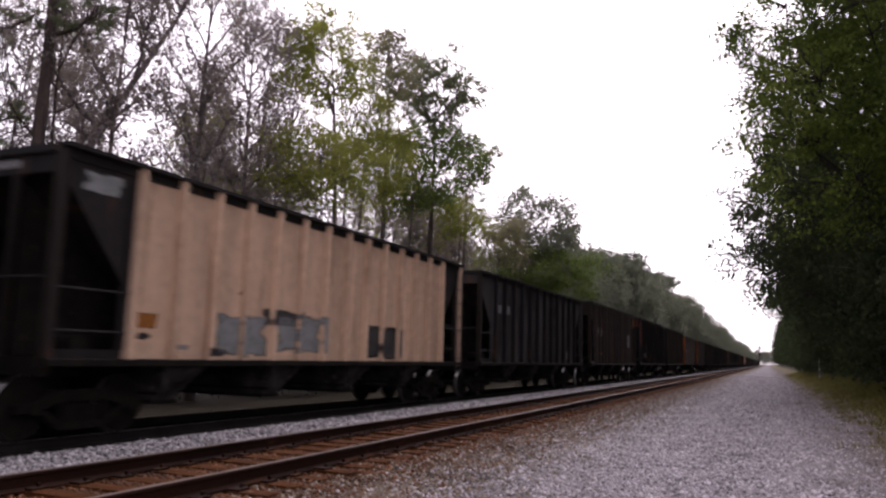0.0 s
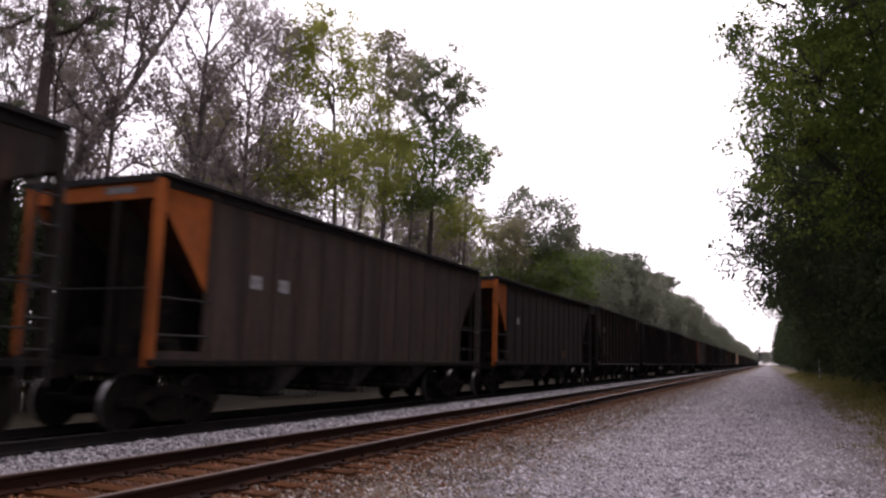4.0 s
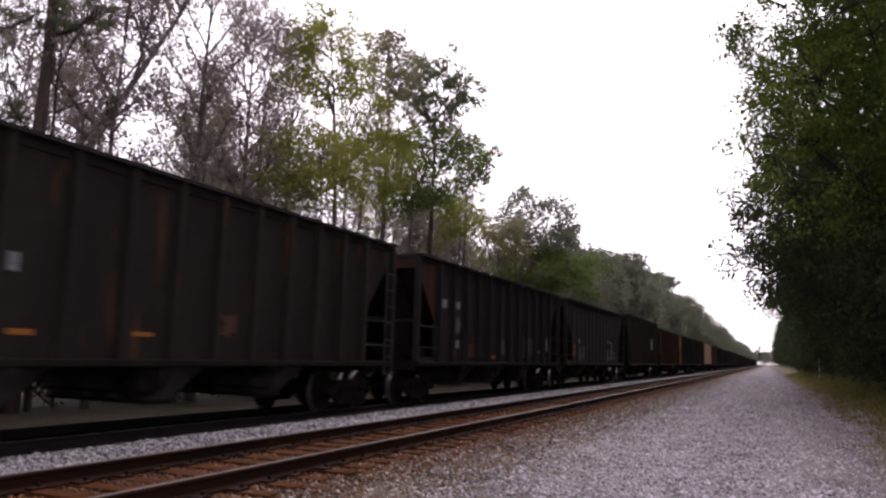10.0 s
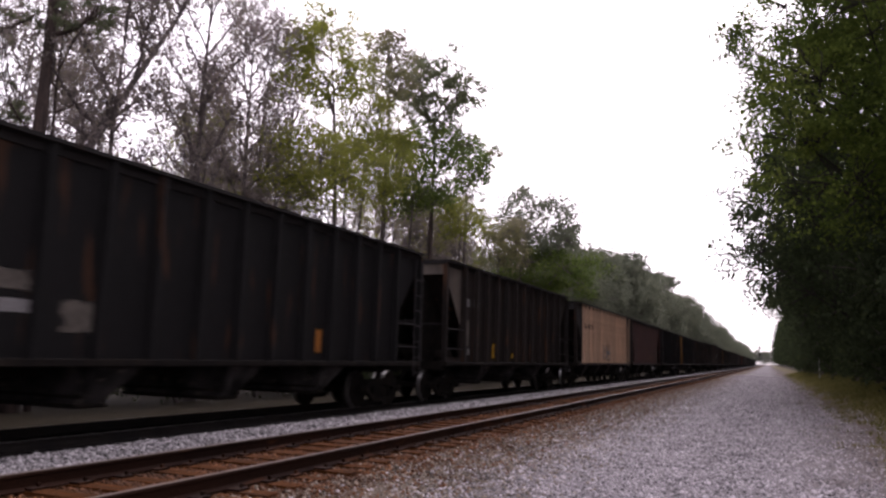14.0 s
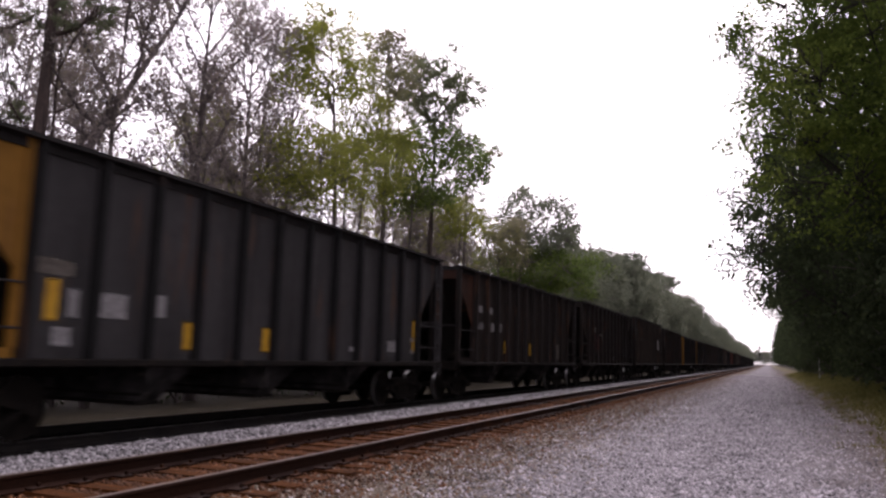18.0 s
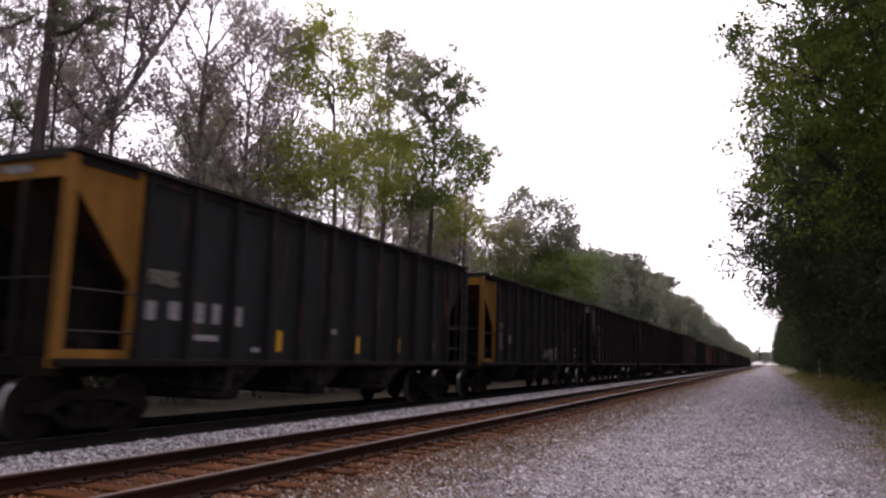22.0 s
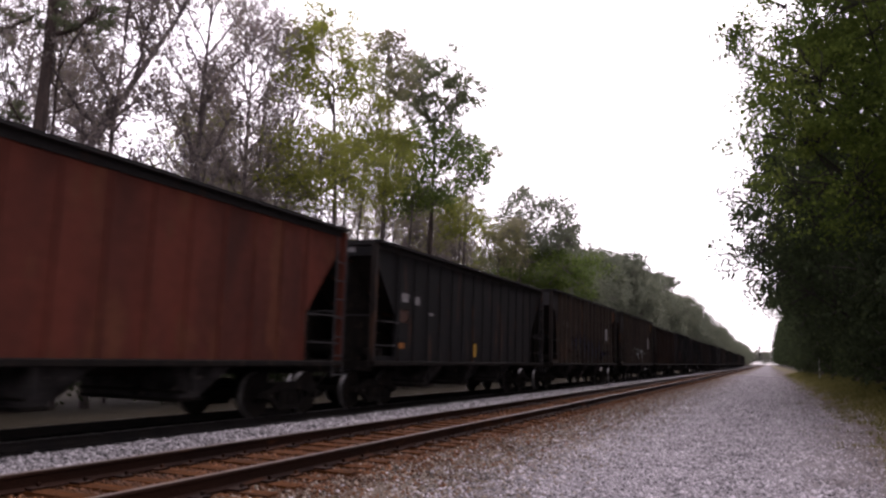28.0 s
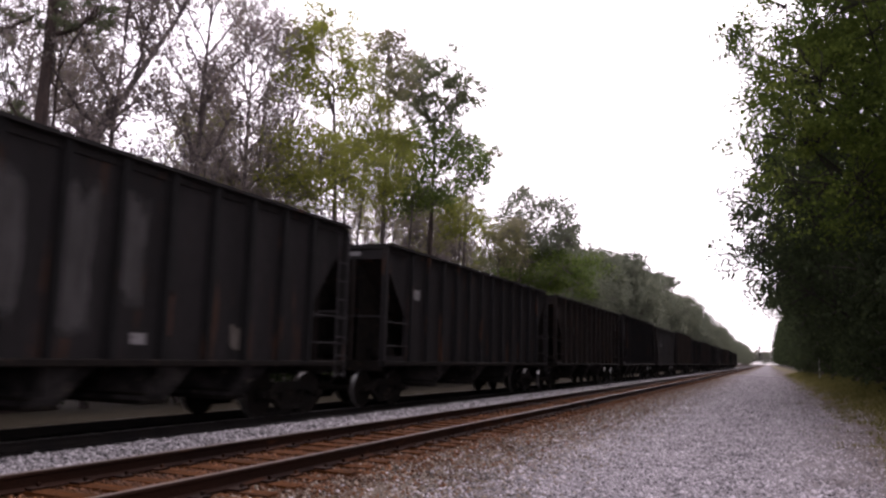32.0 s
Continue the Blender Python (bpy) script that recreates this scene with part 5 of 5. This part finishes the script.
    return base


def left_row():
    """The wood beyond the far track: pines and thin autumn trees, one by one where the line passes close."""
    tree("pine_tree", "tall thin pine with sparse dark needles", -18.0, 13.9, 24, 11, L_PINE, M_PINEBARK, 0.24, 0.47, 2.6, 17, 8, 60, 0.24, 0.20, lean=(0.0, 0.0), pine=True, limb_up=0.3, wobble=0.008)
    tree("pine_tree", "thin pine with sparse tufts of needles", -18.6, 12.7, 18, 10, L_PINE, M_PINEBARK, 0.13, 0.36, 2.2, 20, 8, 46, 0.26, 0.20, pine=True, limb_up=0.4)
    tree("bare_tree", "slim dark tree with forked bare limbs", -17.9, 14.4, 15, 9, L_BROWN, M_PINEBARK, 0.085, 0.42, 3.0, 10, 8, 24, 0.30, 0.055, limb_up=0.5)
    tree("bare_tree", "leaning grey tree with thin brownish leaves", -17.8, 11.2, 20.5, 12, L_BROWN, None, 0.21, 0.42, 2.6, 15, 11, 25, 0.30, 0.055, lean=(0.0, 0.56), limb_up=0.9, wobble=0.01)
    tree("bare_tree", "slender grey tree losing its leaves", -17.9, 16.2, 15.5, 13, L_BROWN, None, 0.11, 0.32, 2.4, 15, 10, 22, 0.30, 0.055, limb_up=1.1)
    tree("bare_tree", "many-stemmed grey tree with sparse brownish leaves", -18.0, 20.6, 17, 14, L_BROWN, None, 0.19, 0.24, 2.8, 22, 10, 22, 0.30, 0.06, limb_up=1.4)
    tree("bare_tree", "thin grey tree with sparse brownish leaves", -19.0, 24.3, 18.6, 15, L_BROWN, None, 0.15, 0.4, 2.8, 20, 12, 24, 0.32, 0.06, limb_up=1.0)
    tree("bare_tree", "thin grey tree with half-fallen leaves", -22.5, 31.5, 20, 16, L_BROWN, None, 0.16, 0.25, 3.2, 20, 11, 17, 0.36, 0.062, limb_up=1.0)

    crown_tree("leafy_tree", "yellow-green autumn tree with open crown", -18.0, 29.8, 117, (-18.0, 28.2, 15.6), 0.17, [
        ((-18.0, 27.6, 14.2), (2.1, 2.1, 2.2), 11, 120, 70, 0.26, 0.085, L_OLIVE)])
    crown_tree("leafy_tree", "low olive-green tree under taller ones", -17.3, 27.2, 119, (-17.3, 26.6, 9.8), 0.11, [
        ((-17.2, 26.3, 8.9), (2.4, 2.4, 1.8), 10, 140, 56, 0.32, 0.075, L_OLIVE)])
    crown_tree("leafy_tree", "low spreading olive-green tree under taller ones", -17.3, 31.4, 139, (-17.3, 31.0, 11.2), 0.12, [
        ((-17.2, 30.8, 9.9), (2.2, 2.2, 1.9), 10, 130, 56, 0.32, 0.075, L_OLIVE)])
    crown_tree("leafy_tree", "tall grey-green tree with forked trunk", -18.6, 35.6, 118, (-18.5, 35.0, 17.4), 0.21, [
        ((-18.5, 34.8, 16.4), (1.6, 1.6, 2.5), 11, 95, 66, 0.28, 0.09, L_FADED),
        ((-18.3, 31.9, 13.2), (1.7, 1.7, 1.2), 6, 50, 40, 0.28, 0.08, L_OLIVE),
        ((-17.9, 33.7, 11.6), (1.9, 1.9, 1.5), 7, 95, 56, 0.32, 0.08, L_OLIVE)])
    crown_tree("pine_tree", "tall pine with rounded tufted crown", -18.0, 40.3, 120, (-18.0, 40.2, 18.2), 0.21, [
        ((-18.0, 40.1, 16.9), (2.7, 2.7, 2.5), 18, 190, 70, 0.23, 0.09, L_PINE),
        ((-17.8, 40.3, 13.5), (2.7, 2.7, 1.2), 10, 120, 54, 0.32, 0.09, L_GREEN)], M_PINEBARK)
    crown_tree("leafy_tree", "green tree with layered drooping branches", -17.6, 36.8, 129, (-17.5, 36.6, 11.2), 0.11, [
        ((-17.4, 36.6, 10.2), (2.1, 2.1, 1.4), 9, 110, 54, 0.34, 0.085, L_GREEN)])
    crown_tree("leafy_tree", "green tree with one long bare side branch", -18.3, 46.4, 121, (-18.3, 46.8, 15.6), 0.17, [
        ((-18.3, 47.2, 14.0), (1.9, 1.9, 2.1), 10, 90, 64, 0.30, 0.09, L_GREEN),
        ((-18.1, 52.6, 16.3), (1.3, 1.3, 0.5), 3, 12, 40, 0.26, 0.09, L_FADED)])
    crown_tree("leafy_tree", "low olive tree with thin crown", -17.4, 43.4, 141, (-17.4, 43.3, 10.9), 0.11, [
        ((-17.4, 43.2, 9.9), (1.8, 1.8, 1.3), 8, 70, 50, 0.30, 0.09, L_OLIVE)])
    crown_tree("bare_tree", "thin grey tree with clumps of brownish leaves", -19.6, 26.9, 122, (-19.5, 26.5, 16.0), 0.13, [
        ((-19.5, 26.2, 14.4), (1.6, 1.6, 1.9), 10, 60, 26, 0.24, 0.06, L_BROWN),
        ((-19.4, 26.8, 9.0), (1.8, 1.8, 2.2), 8, 60, 24, 0.26, 0.06, L_BROWN)])
    crown_tree("bare_tree", "thin grey tree with half-fallen leaves", -20.4, 35.0, 123, (-20.4, 35.0, 14.8), 0.12, [
        ((-20.4, 35.0, 12.4), (2.2, 2.2, 3.2), 14, 90, 22, 0.26, 0.065, L_BROWN)])
    crown_tree("bare_tree", "thin grey tree with half-fallen leaves", -20.0, 44.0, 124, (-20.0, 44.0, 12.8), 0.12, [
        ((-20.0, 44.0, 10.2), (2.4, 2.4, 2.8), 14, 90, 24, 0.28, 0.07, L_BROWN)])
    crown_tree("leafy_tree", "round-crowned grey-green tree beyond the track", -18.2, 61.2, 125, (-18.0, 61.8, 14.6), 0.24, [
        ((-18.0, 62.3, 12.3), (4.0, 4.0, 3.4), 18, 200, 66, 0.42, 0.125, L_HAZE),
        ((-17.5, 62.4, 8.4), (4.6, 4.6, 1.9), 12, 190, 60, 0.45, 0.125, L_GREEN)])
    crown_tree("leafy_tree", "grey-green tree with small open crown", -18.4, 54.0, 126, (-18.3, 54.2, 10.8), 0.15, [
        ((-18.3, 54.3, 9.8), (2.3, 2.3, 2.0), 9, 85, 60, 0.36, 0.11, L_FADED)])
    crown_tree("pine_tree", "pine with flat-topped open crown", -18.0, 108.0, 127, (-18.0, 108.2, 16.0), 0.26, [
        ((-18.0, 107.4, 15.0), (2.5, 2.5, 1.3), 9, 50, 60, 0.45, 0.20, L_HAZEPINE),
        ((-18.0, 112.6, 14.0), (2.3, 2.3, 1.0), 6, 40, 60, 0.45, 0.20, L_HAZEPINE)], M_PINEBARK)
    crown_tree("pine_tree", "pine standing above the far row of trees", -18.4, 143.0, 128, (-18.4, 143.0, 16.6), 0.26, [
        ((-18.4, 143.0, 15.8), (3.3, 3.3, 1.5), 9, 60, 60, 0.5, 0.24, L_HAZEPINE)], M_PINEBARK)


left_row()


def thicket():
    """Thin bare trees standing behind the first row."""
    rng = random.Random(21)
    kinds = [tree("bare_tree", "thin grey understorey tree with few leaves", -25.0, 22.0, 15, 61, L_BROWN, None, 0.11, 0.35, 2.4, 18, 9, 16, 0.34, 0.06, limb_up=1.1, group="thicket", split=False),
             tree("bare_tree", "thin grey understorey tree with few leaves", -23.5, 19.5, 13, 62, L_BROWN, None, 0.09, 0.35, 2.4, 18, 9, 16, 0.34, 0.06, limb_up=0.9, group="thicket", split=False),
             tree("leafy_tree", "low olive understorey tree with thin leaves", -24.0, 26.0, 13, 63, L_OLIVE, None, 0.10, 0.5, 2.6, 18, 9, 15, 0.40, 0.065, limb_up=0.7, group="thicket", split=False)]
    for i in range(22):
        y = 12.5 + i * 2.4 + rng.uniform(-1, 1)
        k = kinds[rng.choice((0, 0, 1, 1, 2 if y > 24 else 1))]
        x = -20.5 - rng.uniform(0, 8)
        copy_thing(k, pose(x, y, ground_height(x) - 0.05, 0, 0, rng.uniform(0, 360)) @ Matrix.Scale(rng.uniform(0.8, 1.15), 4))
    for i in range(20):
        y = 30 + i * 1.9 + rng.uniform(-0.8, 0.8)
        x = -21.5 - rng.uniform(0, 9)
        copy_thing(kinds[rng.choice((0, 1, 1, 2))], pose(x, y, ground_height(x) - 0.05, 0, 0, rng.uniform(0, 360)) @ Matrix.Scale(rng.uniform(0.9, 1.2), 4))


thicket()


def woods():
    """The same woods going on into the distance on both sides, from a few kinds that repeat."""
    rng = random.Random(8)
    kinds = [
        tree("leafy_tree", "haze-pale green tree in the row beyond the tracks", -19, 88, 14.5, 31, L_HAZE, None, 0.2, 0.15, 4.6, 26, 9, 15, 0.7, 0.19, group="woods along the line", split=False),
        tree("leafy_tree", "haze-pale green tree in the row beyond the tracks", -20, 96, 15.5, 32, L_HAZE, None, 0.2, 0.2, 4.4, 26, 9, 15, 0.7, 0.19, group="woods along the line", split=False),
        tree("pine_tree", "tall pine in the row beyond the tracks", -19, 112, 16.5, 33, L_HAZEPINE, M_PINEBARK, 0.22, 0.3, 3.4, 26, 9, 24, 0.45, 0.45, pine=True, limb_up=0.2, group="woods along the line", split=False),
        tree("leafy_tree", "broad green tree in the row beyond the tracks", -20, 122, 14.5, 34, L_HAZE, None, 0.2, 0.1, 5.2, 28, 9, 16, 0.8, 0.20, group="woods along the line", split=False),
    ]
    y = 84.0
    while y < 900:
        step = 5.5 + y * 0.012
        y += step * rng.uniform(0.8, 1.2)
        for x in ((-18.6, -25.0) if y < 260 else (-19.5,)):
            if abs(y - 90) < 4 and x > -20:
                continue
            k = rng.choice(kinds)
            s = rng.uniform(0.85, 1.15)
            copy_thing(k, pose(x + rng.uniform(-1.6, 1.6), y + rng.uniform(-2, 2), ground_height(x) - 0.05, 0, 0, rng.uniform(0, 360)) @ Matrix.Scale(s, 4))
    for i in range(14):
        copy_thing(kinds[i % 4], pose(-30 + i * 3.4, 1010 + (i % 3) * 9, -0.4, 0, 0, 47 * i) @ Matrix.Scale(1.0 + 0.1 * (i % 3), 4))
    for x, y, k, s in ((-24, 66, 3, 0.75), (-25, 78, 0, 0.85), (-18, 80, 3, 0.75)):
        copy_thing(kinds[k], pose(x, y, ground_height(x) - 0.05, 0, 0, 50 * k + x) @ Matrix.Scale(s, 4))


woods()


def right_wall():
    """The dense wall of foliage beside the service road."""
    along = "trees along the road"
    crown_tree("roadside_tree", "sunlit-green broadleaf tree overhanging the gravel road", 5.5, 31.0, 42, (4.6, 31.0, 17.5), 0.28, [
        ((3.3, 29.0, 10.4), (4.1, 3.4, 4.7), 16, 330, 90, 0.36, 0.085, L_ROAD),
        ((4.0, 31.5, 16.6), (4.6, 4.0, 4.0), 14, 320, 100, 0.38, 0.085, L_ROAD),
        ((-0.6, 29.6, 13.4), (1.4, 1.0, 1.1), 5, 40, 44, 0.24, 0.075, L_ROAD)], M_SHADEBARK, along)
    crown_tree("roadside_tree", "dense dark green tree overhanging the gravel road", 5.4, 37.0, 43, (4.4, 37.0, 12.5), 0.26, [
        ((2.9, 36.0, 7.6), (4.5, 3.6, 5.0), 18, 380, 60, 0.40, 0.10, L_SHADE)], M_SHADEBARK, along)
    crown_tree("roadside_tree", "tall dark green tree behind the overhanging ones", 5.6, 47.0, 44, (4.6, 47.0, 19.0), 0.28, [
        ((2.9, 47.0, 8.6), (4.9, 4.4, 6.0), 18, 380, 60, 0.46, 0.12, L_SHADE),
        ((3.6, 47.5, 16.0), (4.4, 4.2, 5.0), 12, 270, 60, 0.46, 0.12, L_SHADE)], M_SHADEBARK, along)
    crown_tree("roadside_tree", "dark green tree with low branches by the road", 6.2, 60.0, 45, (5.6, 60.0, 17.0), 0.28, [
        ((4.6, 60.0, 9.5), (4.9, 4.6, 7.2), 18, 330, 56, 0.55, 0.15, L_SHADE)], M_SHADEBARK, along)
    crown_tree("roadside_tree", "dense dark green tree overhanging the gravel road", 8.6, 24.0, 41, (8.4, 24.0, 15.0), 0.26, [
        ((8.2, 24.0, 9.6), (4.4, 4.2, 6.6), 18, 380, 60, 0.36, 0.085, L_ROAD)], M_SHADEBARK, along)
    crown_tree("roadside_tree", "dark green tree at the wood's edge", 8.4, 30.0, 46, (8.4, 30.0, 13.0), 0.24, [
        ((7.6, 29.0, 5.6), (4.2, 4.2, 4.4), 14, 260, 60, 0.38, 0.095, L_SHADE)], M_SHADEBARK, along)
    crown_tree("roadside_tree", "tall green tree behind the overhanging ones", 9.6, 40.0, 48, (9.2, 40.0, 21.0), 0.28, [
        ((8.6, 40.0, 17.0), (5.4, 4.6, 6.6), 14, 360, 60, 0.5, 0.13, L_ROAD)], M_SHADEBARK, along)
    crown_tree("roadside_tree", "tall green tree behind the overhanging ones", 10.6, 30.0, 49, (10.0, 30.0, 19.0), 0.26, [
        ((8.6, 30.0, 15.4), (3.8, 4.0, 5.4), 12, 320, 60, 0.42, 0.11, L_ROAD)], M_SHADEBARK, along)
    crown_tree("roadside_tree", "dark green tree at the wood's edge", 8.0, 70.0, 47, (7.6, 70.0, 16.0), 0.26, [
        ((6.4, 70.0, 8.0), (4.8, 4.6, 6.8), 14, 240, 56, 0.6, 0.17, L_SHADE)], M_SHADEBARK, along)
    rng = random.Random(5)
    kind = tree("roadside_tree", "dark green tree in the row along the road", 8.0, 74.0, 17, 51, L_SHADE, M_SHADEBARK, 0.25, 0.05, 4.6, 36, 9, 15, 0.8, 0.22, group="trees along the road", split=False)
    y = 80.0
    while y < 700:
        y += (6 + y * 0.014) * rng.uniform(0.8, 1.2)
        for x in ((8.0, 13.5) if y < 160 else (8.5,)):
            s = rng.uniform(0.8, 1.1)
            copy_thing(kind, pose(x + rng.uniform(-1, 1), y, ground_height(x) - 0.05, 0, 0, rng.uniform(0, 360)) @ Matrix.Scale(s, 4))
    for x, y, s in ((14, 24, 1.0), (15, 33, 1.1), (15, 45, 1.1), (14, 58, 1.0), (13, 15, 0.9)):
        copy_thing(kind, pose(x, y, ground_height(x) - 0.05, 0, 0, 40 * s * y) @ Matrix.Scale(s, 4))


right_wall()


def undergrowth():
    """Bushes with shade put into their dark leaves, filling the foot of the wood beside the road."""
    rng = random.Random(31)
    kinds = [tree("bush", "dense dark green bush at the wood's edge", 6.2, 20.0, 4.2, 71 + i, L_SHADE, None, 0.06, 0.02, 2.0, 30, 8, 24, 0.42, 0.075, limb_up=0.7, group="bushes along the road", split=False) for i in range(2)]
    kinds[1].location = (6.5, 25.5, ground_height(6.5))
    for i in range(34):
        y = 13 + i * 2.0 + 0.05 * i * i
        x = 5.0 + rng.uniform(-0.3, 0.8) + (2.2 if abs(y - 64) < 7 else 0)
        copy_thing(kinds[i % 2], pose(x, y, ground_height(x) - 0.05, 0, 0, rng.uniform(0, 360)) @ Matrix.Scale(rng.uniform(0.8, 1.35), 4))
    for i in range(34):
        y = 3 + i * 2.1
        x = -17.6 - rng.uniform(0, 1.6)
        shrub = copy_thing(kinds[i % 2], pose(x, y, ground_height(x) - 0.05, 0, 0, rng.uniform(0, 360)) @ Matrix.Scale(rng.uniform(0.95, 1.3), 4))
        tagged(shrub, "dense dark green bush beyond the far track", "tree", "bushes beyond the tracks")


undergrowth()


def marker_post(x, y):
    post = thing("marker_post", "thin white marker post standing in the grass", "post", at=(x, y, ground_height(x) - 0.02))
    mat = material("white_post_paint", (0.62, 0.61, 0.62), (0.45, 0.44, 0.44), 6, 0.7)
    part("shaft", Build().prism([(-0.045, -0.03), (0.045, -0.03), (0.045, 0.03), (-0.045, 0.03)], 0, 1.8, "z").mesh("shaft", mat), post)
    part("cap", Build().prism([(-0.06, -0.04), (0.06, -0.04), (0.06, 0.04), (-0.06, 0.04)], 1.8, 1.86, "z").mesh("cap", mat), post)


marker_post(4.05, 74.0)


def signal_mast(x, y):
    mast = thing("signal_mast", "distant dark railway signal with two heads", "railway signal", at=(x, y, -0.25))
    part("mast", Build().rod((0, 0, 0), (0, 0, 8.6), 0.09, 8).mesh("mast", M_UNDER), mast)
    for z in (5.2, 8.0):
        part("signal_head", Build().rod((0, 0, z - 0.55), (0, 0, z + 0.55), 0.45, 10).box(-0.25, 0.25, -0.5, -0.2, z - 0.5, z + 0.5).mesh("signal_head", M_UNDER), mast)


signal_mast(-3.1, 330)


def verge():
    """Grass along the road's edge."""
    rng = np.random.default_rng(9)
    n = 90000
    y = 9 + 120 * rng.random(n) ** 1.7
    x = 0.9 + 5.2 * rng.random(n)
    patchy = np.array([noise.noise((a * 1.3, b * 0.8, 3.0)) + 0.7 * noise.noise((a * 4.0, b * 3.0, 8.0)) for a, b in zip(x, y)])
    grown = rng.random(n) < np.clip((x - 1.9) / 2.2 + 0.75 * patchy, 0.0, 1.0)
    x, y = x[grown], y[grown]
    n = len(x)
    z = np.array([ground_height(a) for a in x])
    root = np.stack([x, y, z], 1)
    d = rng.normal(0, 0.55, (n, 3)) + np.array((0, 0, 1.0))
    d /= np.linalg.norm(d, axis=1, keepdims=True)
    w = np.cross(d, rng.normal(0, 1, (n, 3)))
    w /= np.linalg.norm(w, axis=1, keepdims=True)
    ln = rng.uniform(0.5, 1.2, (n, 1)) * (0.05 + 0.16 * np.clip((x - 1.4) / 2.4, 0, 1))[:, None]
    corners = np.stack([root - w * 0.016, root + w * 0.016, root + d * ln + w * 0.006, root + d * ln - w * 0.006], 1)
    tagged(new("verge_grass", cloud_mesh("verge_grass", corners.reshape(-1, 3), np.arange(n * 4).reshape(-1, 4), L_GRASS)), "ragged green and straw-coloured grass on the verge", "grass", kind="stuff")


verge()


def sway_sprigs():
    """Loose leafy twig ends of the overhanging tree that stir in the train's wind."""
    owner = next(o for o in bpy.data.objects if o.name.startswith("roadside_tree") and abs(o.location.y - 31.0) < 0.1)
    rng = np.random.default_rng(77)
    for x, y, z in ((-5.6, -1.5, 10.6), (-5.5, -0.5, 8.9), (-6.0, -1.6, 13.2), (-5.3, -1.6, 7.4)):
        tips = [np.array((0.25 * k, rng.normal(0, 0.1), 0.05 * k)) - np.array((0.6, 0, 0)) for k in range(5)]
        v, q = leaf_cloud(rng, tips, 16, 0.16, 0.085)
        sv, sq = [], []
        tube(sv, sq, [np.array((0.9, 0, 0.1)), np.array((0.2, 0, 0.04)), np.array((-0.6, 0, 0))], [0.02, 0.012, 0.005], 4)
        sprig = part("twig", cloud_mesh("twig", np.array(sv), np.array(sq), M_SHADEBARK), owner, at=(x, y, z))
        part("leaves", cloud_mesh("leaves", v, q, L_ROAD), sprig)
        SPRIGS.append((sprig, (x, y, z)))


SPRIGS = []
sway_sprigs()


def motions():
    """The train rolls past at a steady speed; its wheels turn while they pass close by."""
    for i, key, car, body, ends, marks in TRAIN:
        y0 = car_start(i) + TYPES[key][5]
        bends = [(y0 - y) / SPEED for y in (60, 52, 46, 40, 34, 28, 22, 16, 10, 4, -2)]
        walk(car, [(t, car_pose(y0 - SPEED * t)) for t in [0.0] + [round(b * FPS) / FPS for b in bends if 0.3 < b < 31.7] + [32.0]])
        turn_in = frame(max(0.0, min(31.0, (y0 - 40) / SPEED)))
        turn_out = frame(max(0.0, min(32.0, (y0 - 2) / SPEED)))
        if turn_out - turn_in < 3:
            continue
        for truck in (c for c in car.children if c.name.startswith("truck")):
            for w in (c for c in truck.children if c.name.startswith("wheelset")):
                y = w.location.y
                rows = [(0.0, pose(0, y, 0.457))] if turn_in > 1 else []
                rows += [((k - 1) / FPS, pose(0, y, 0.457, math.degrees(SPEED / FPS / 0.457 * (k - turn_in)))) for k in range(turn_in, turn_out + 1)]
                if turn_out < frame(32.0):
                    rows.append((32.0, rows[-1][1]))
                walk(w, rows)
    for k, (sprig, (x, y, z)) in enumerate(SPRIGS):
        walk(sprig, [(0.4 * i, pose(x, y, z, 5 * math.sin(1.7 * i + k), 9 * math.sin(1.1 * i + 2 * k), 6 * math.sin(0.8 * i + k))) for i in range(81)])


motions()
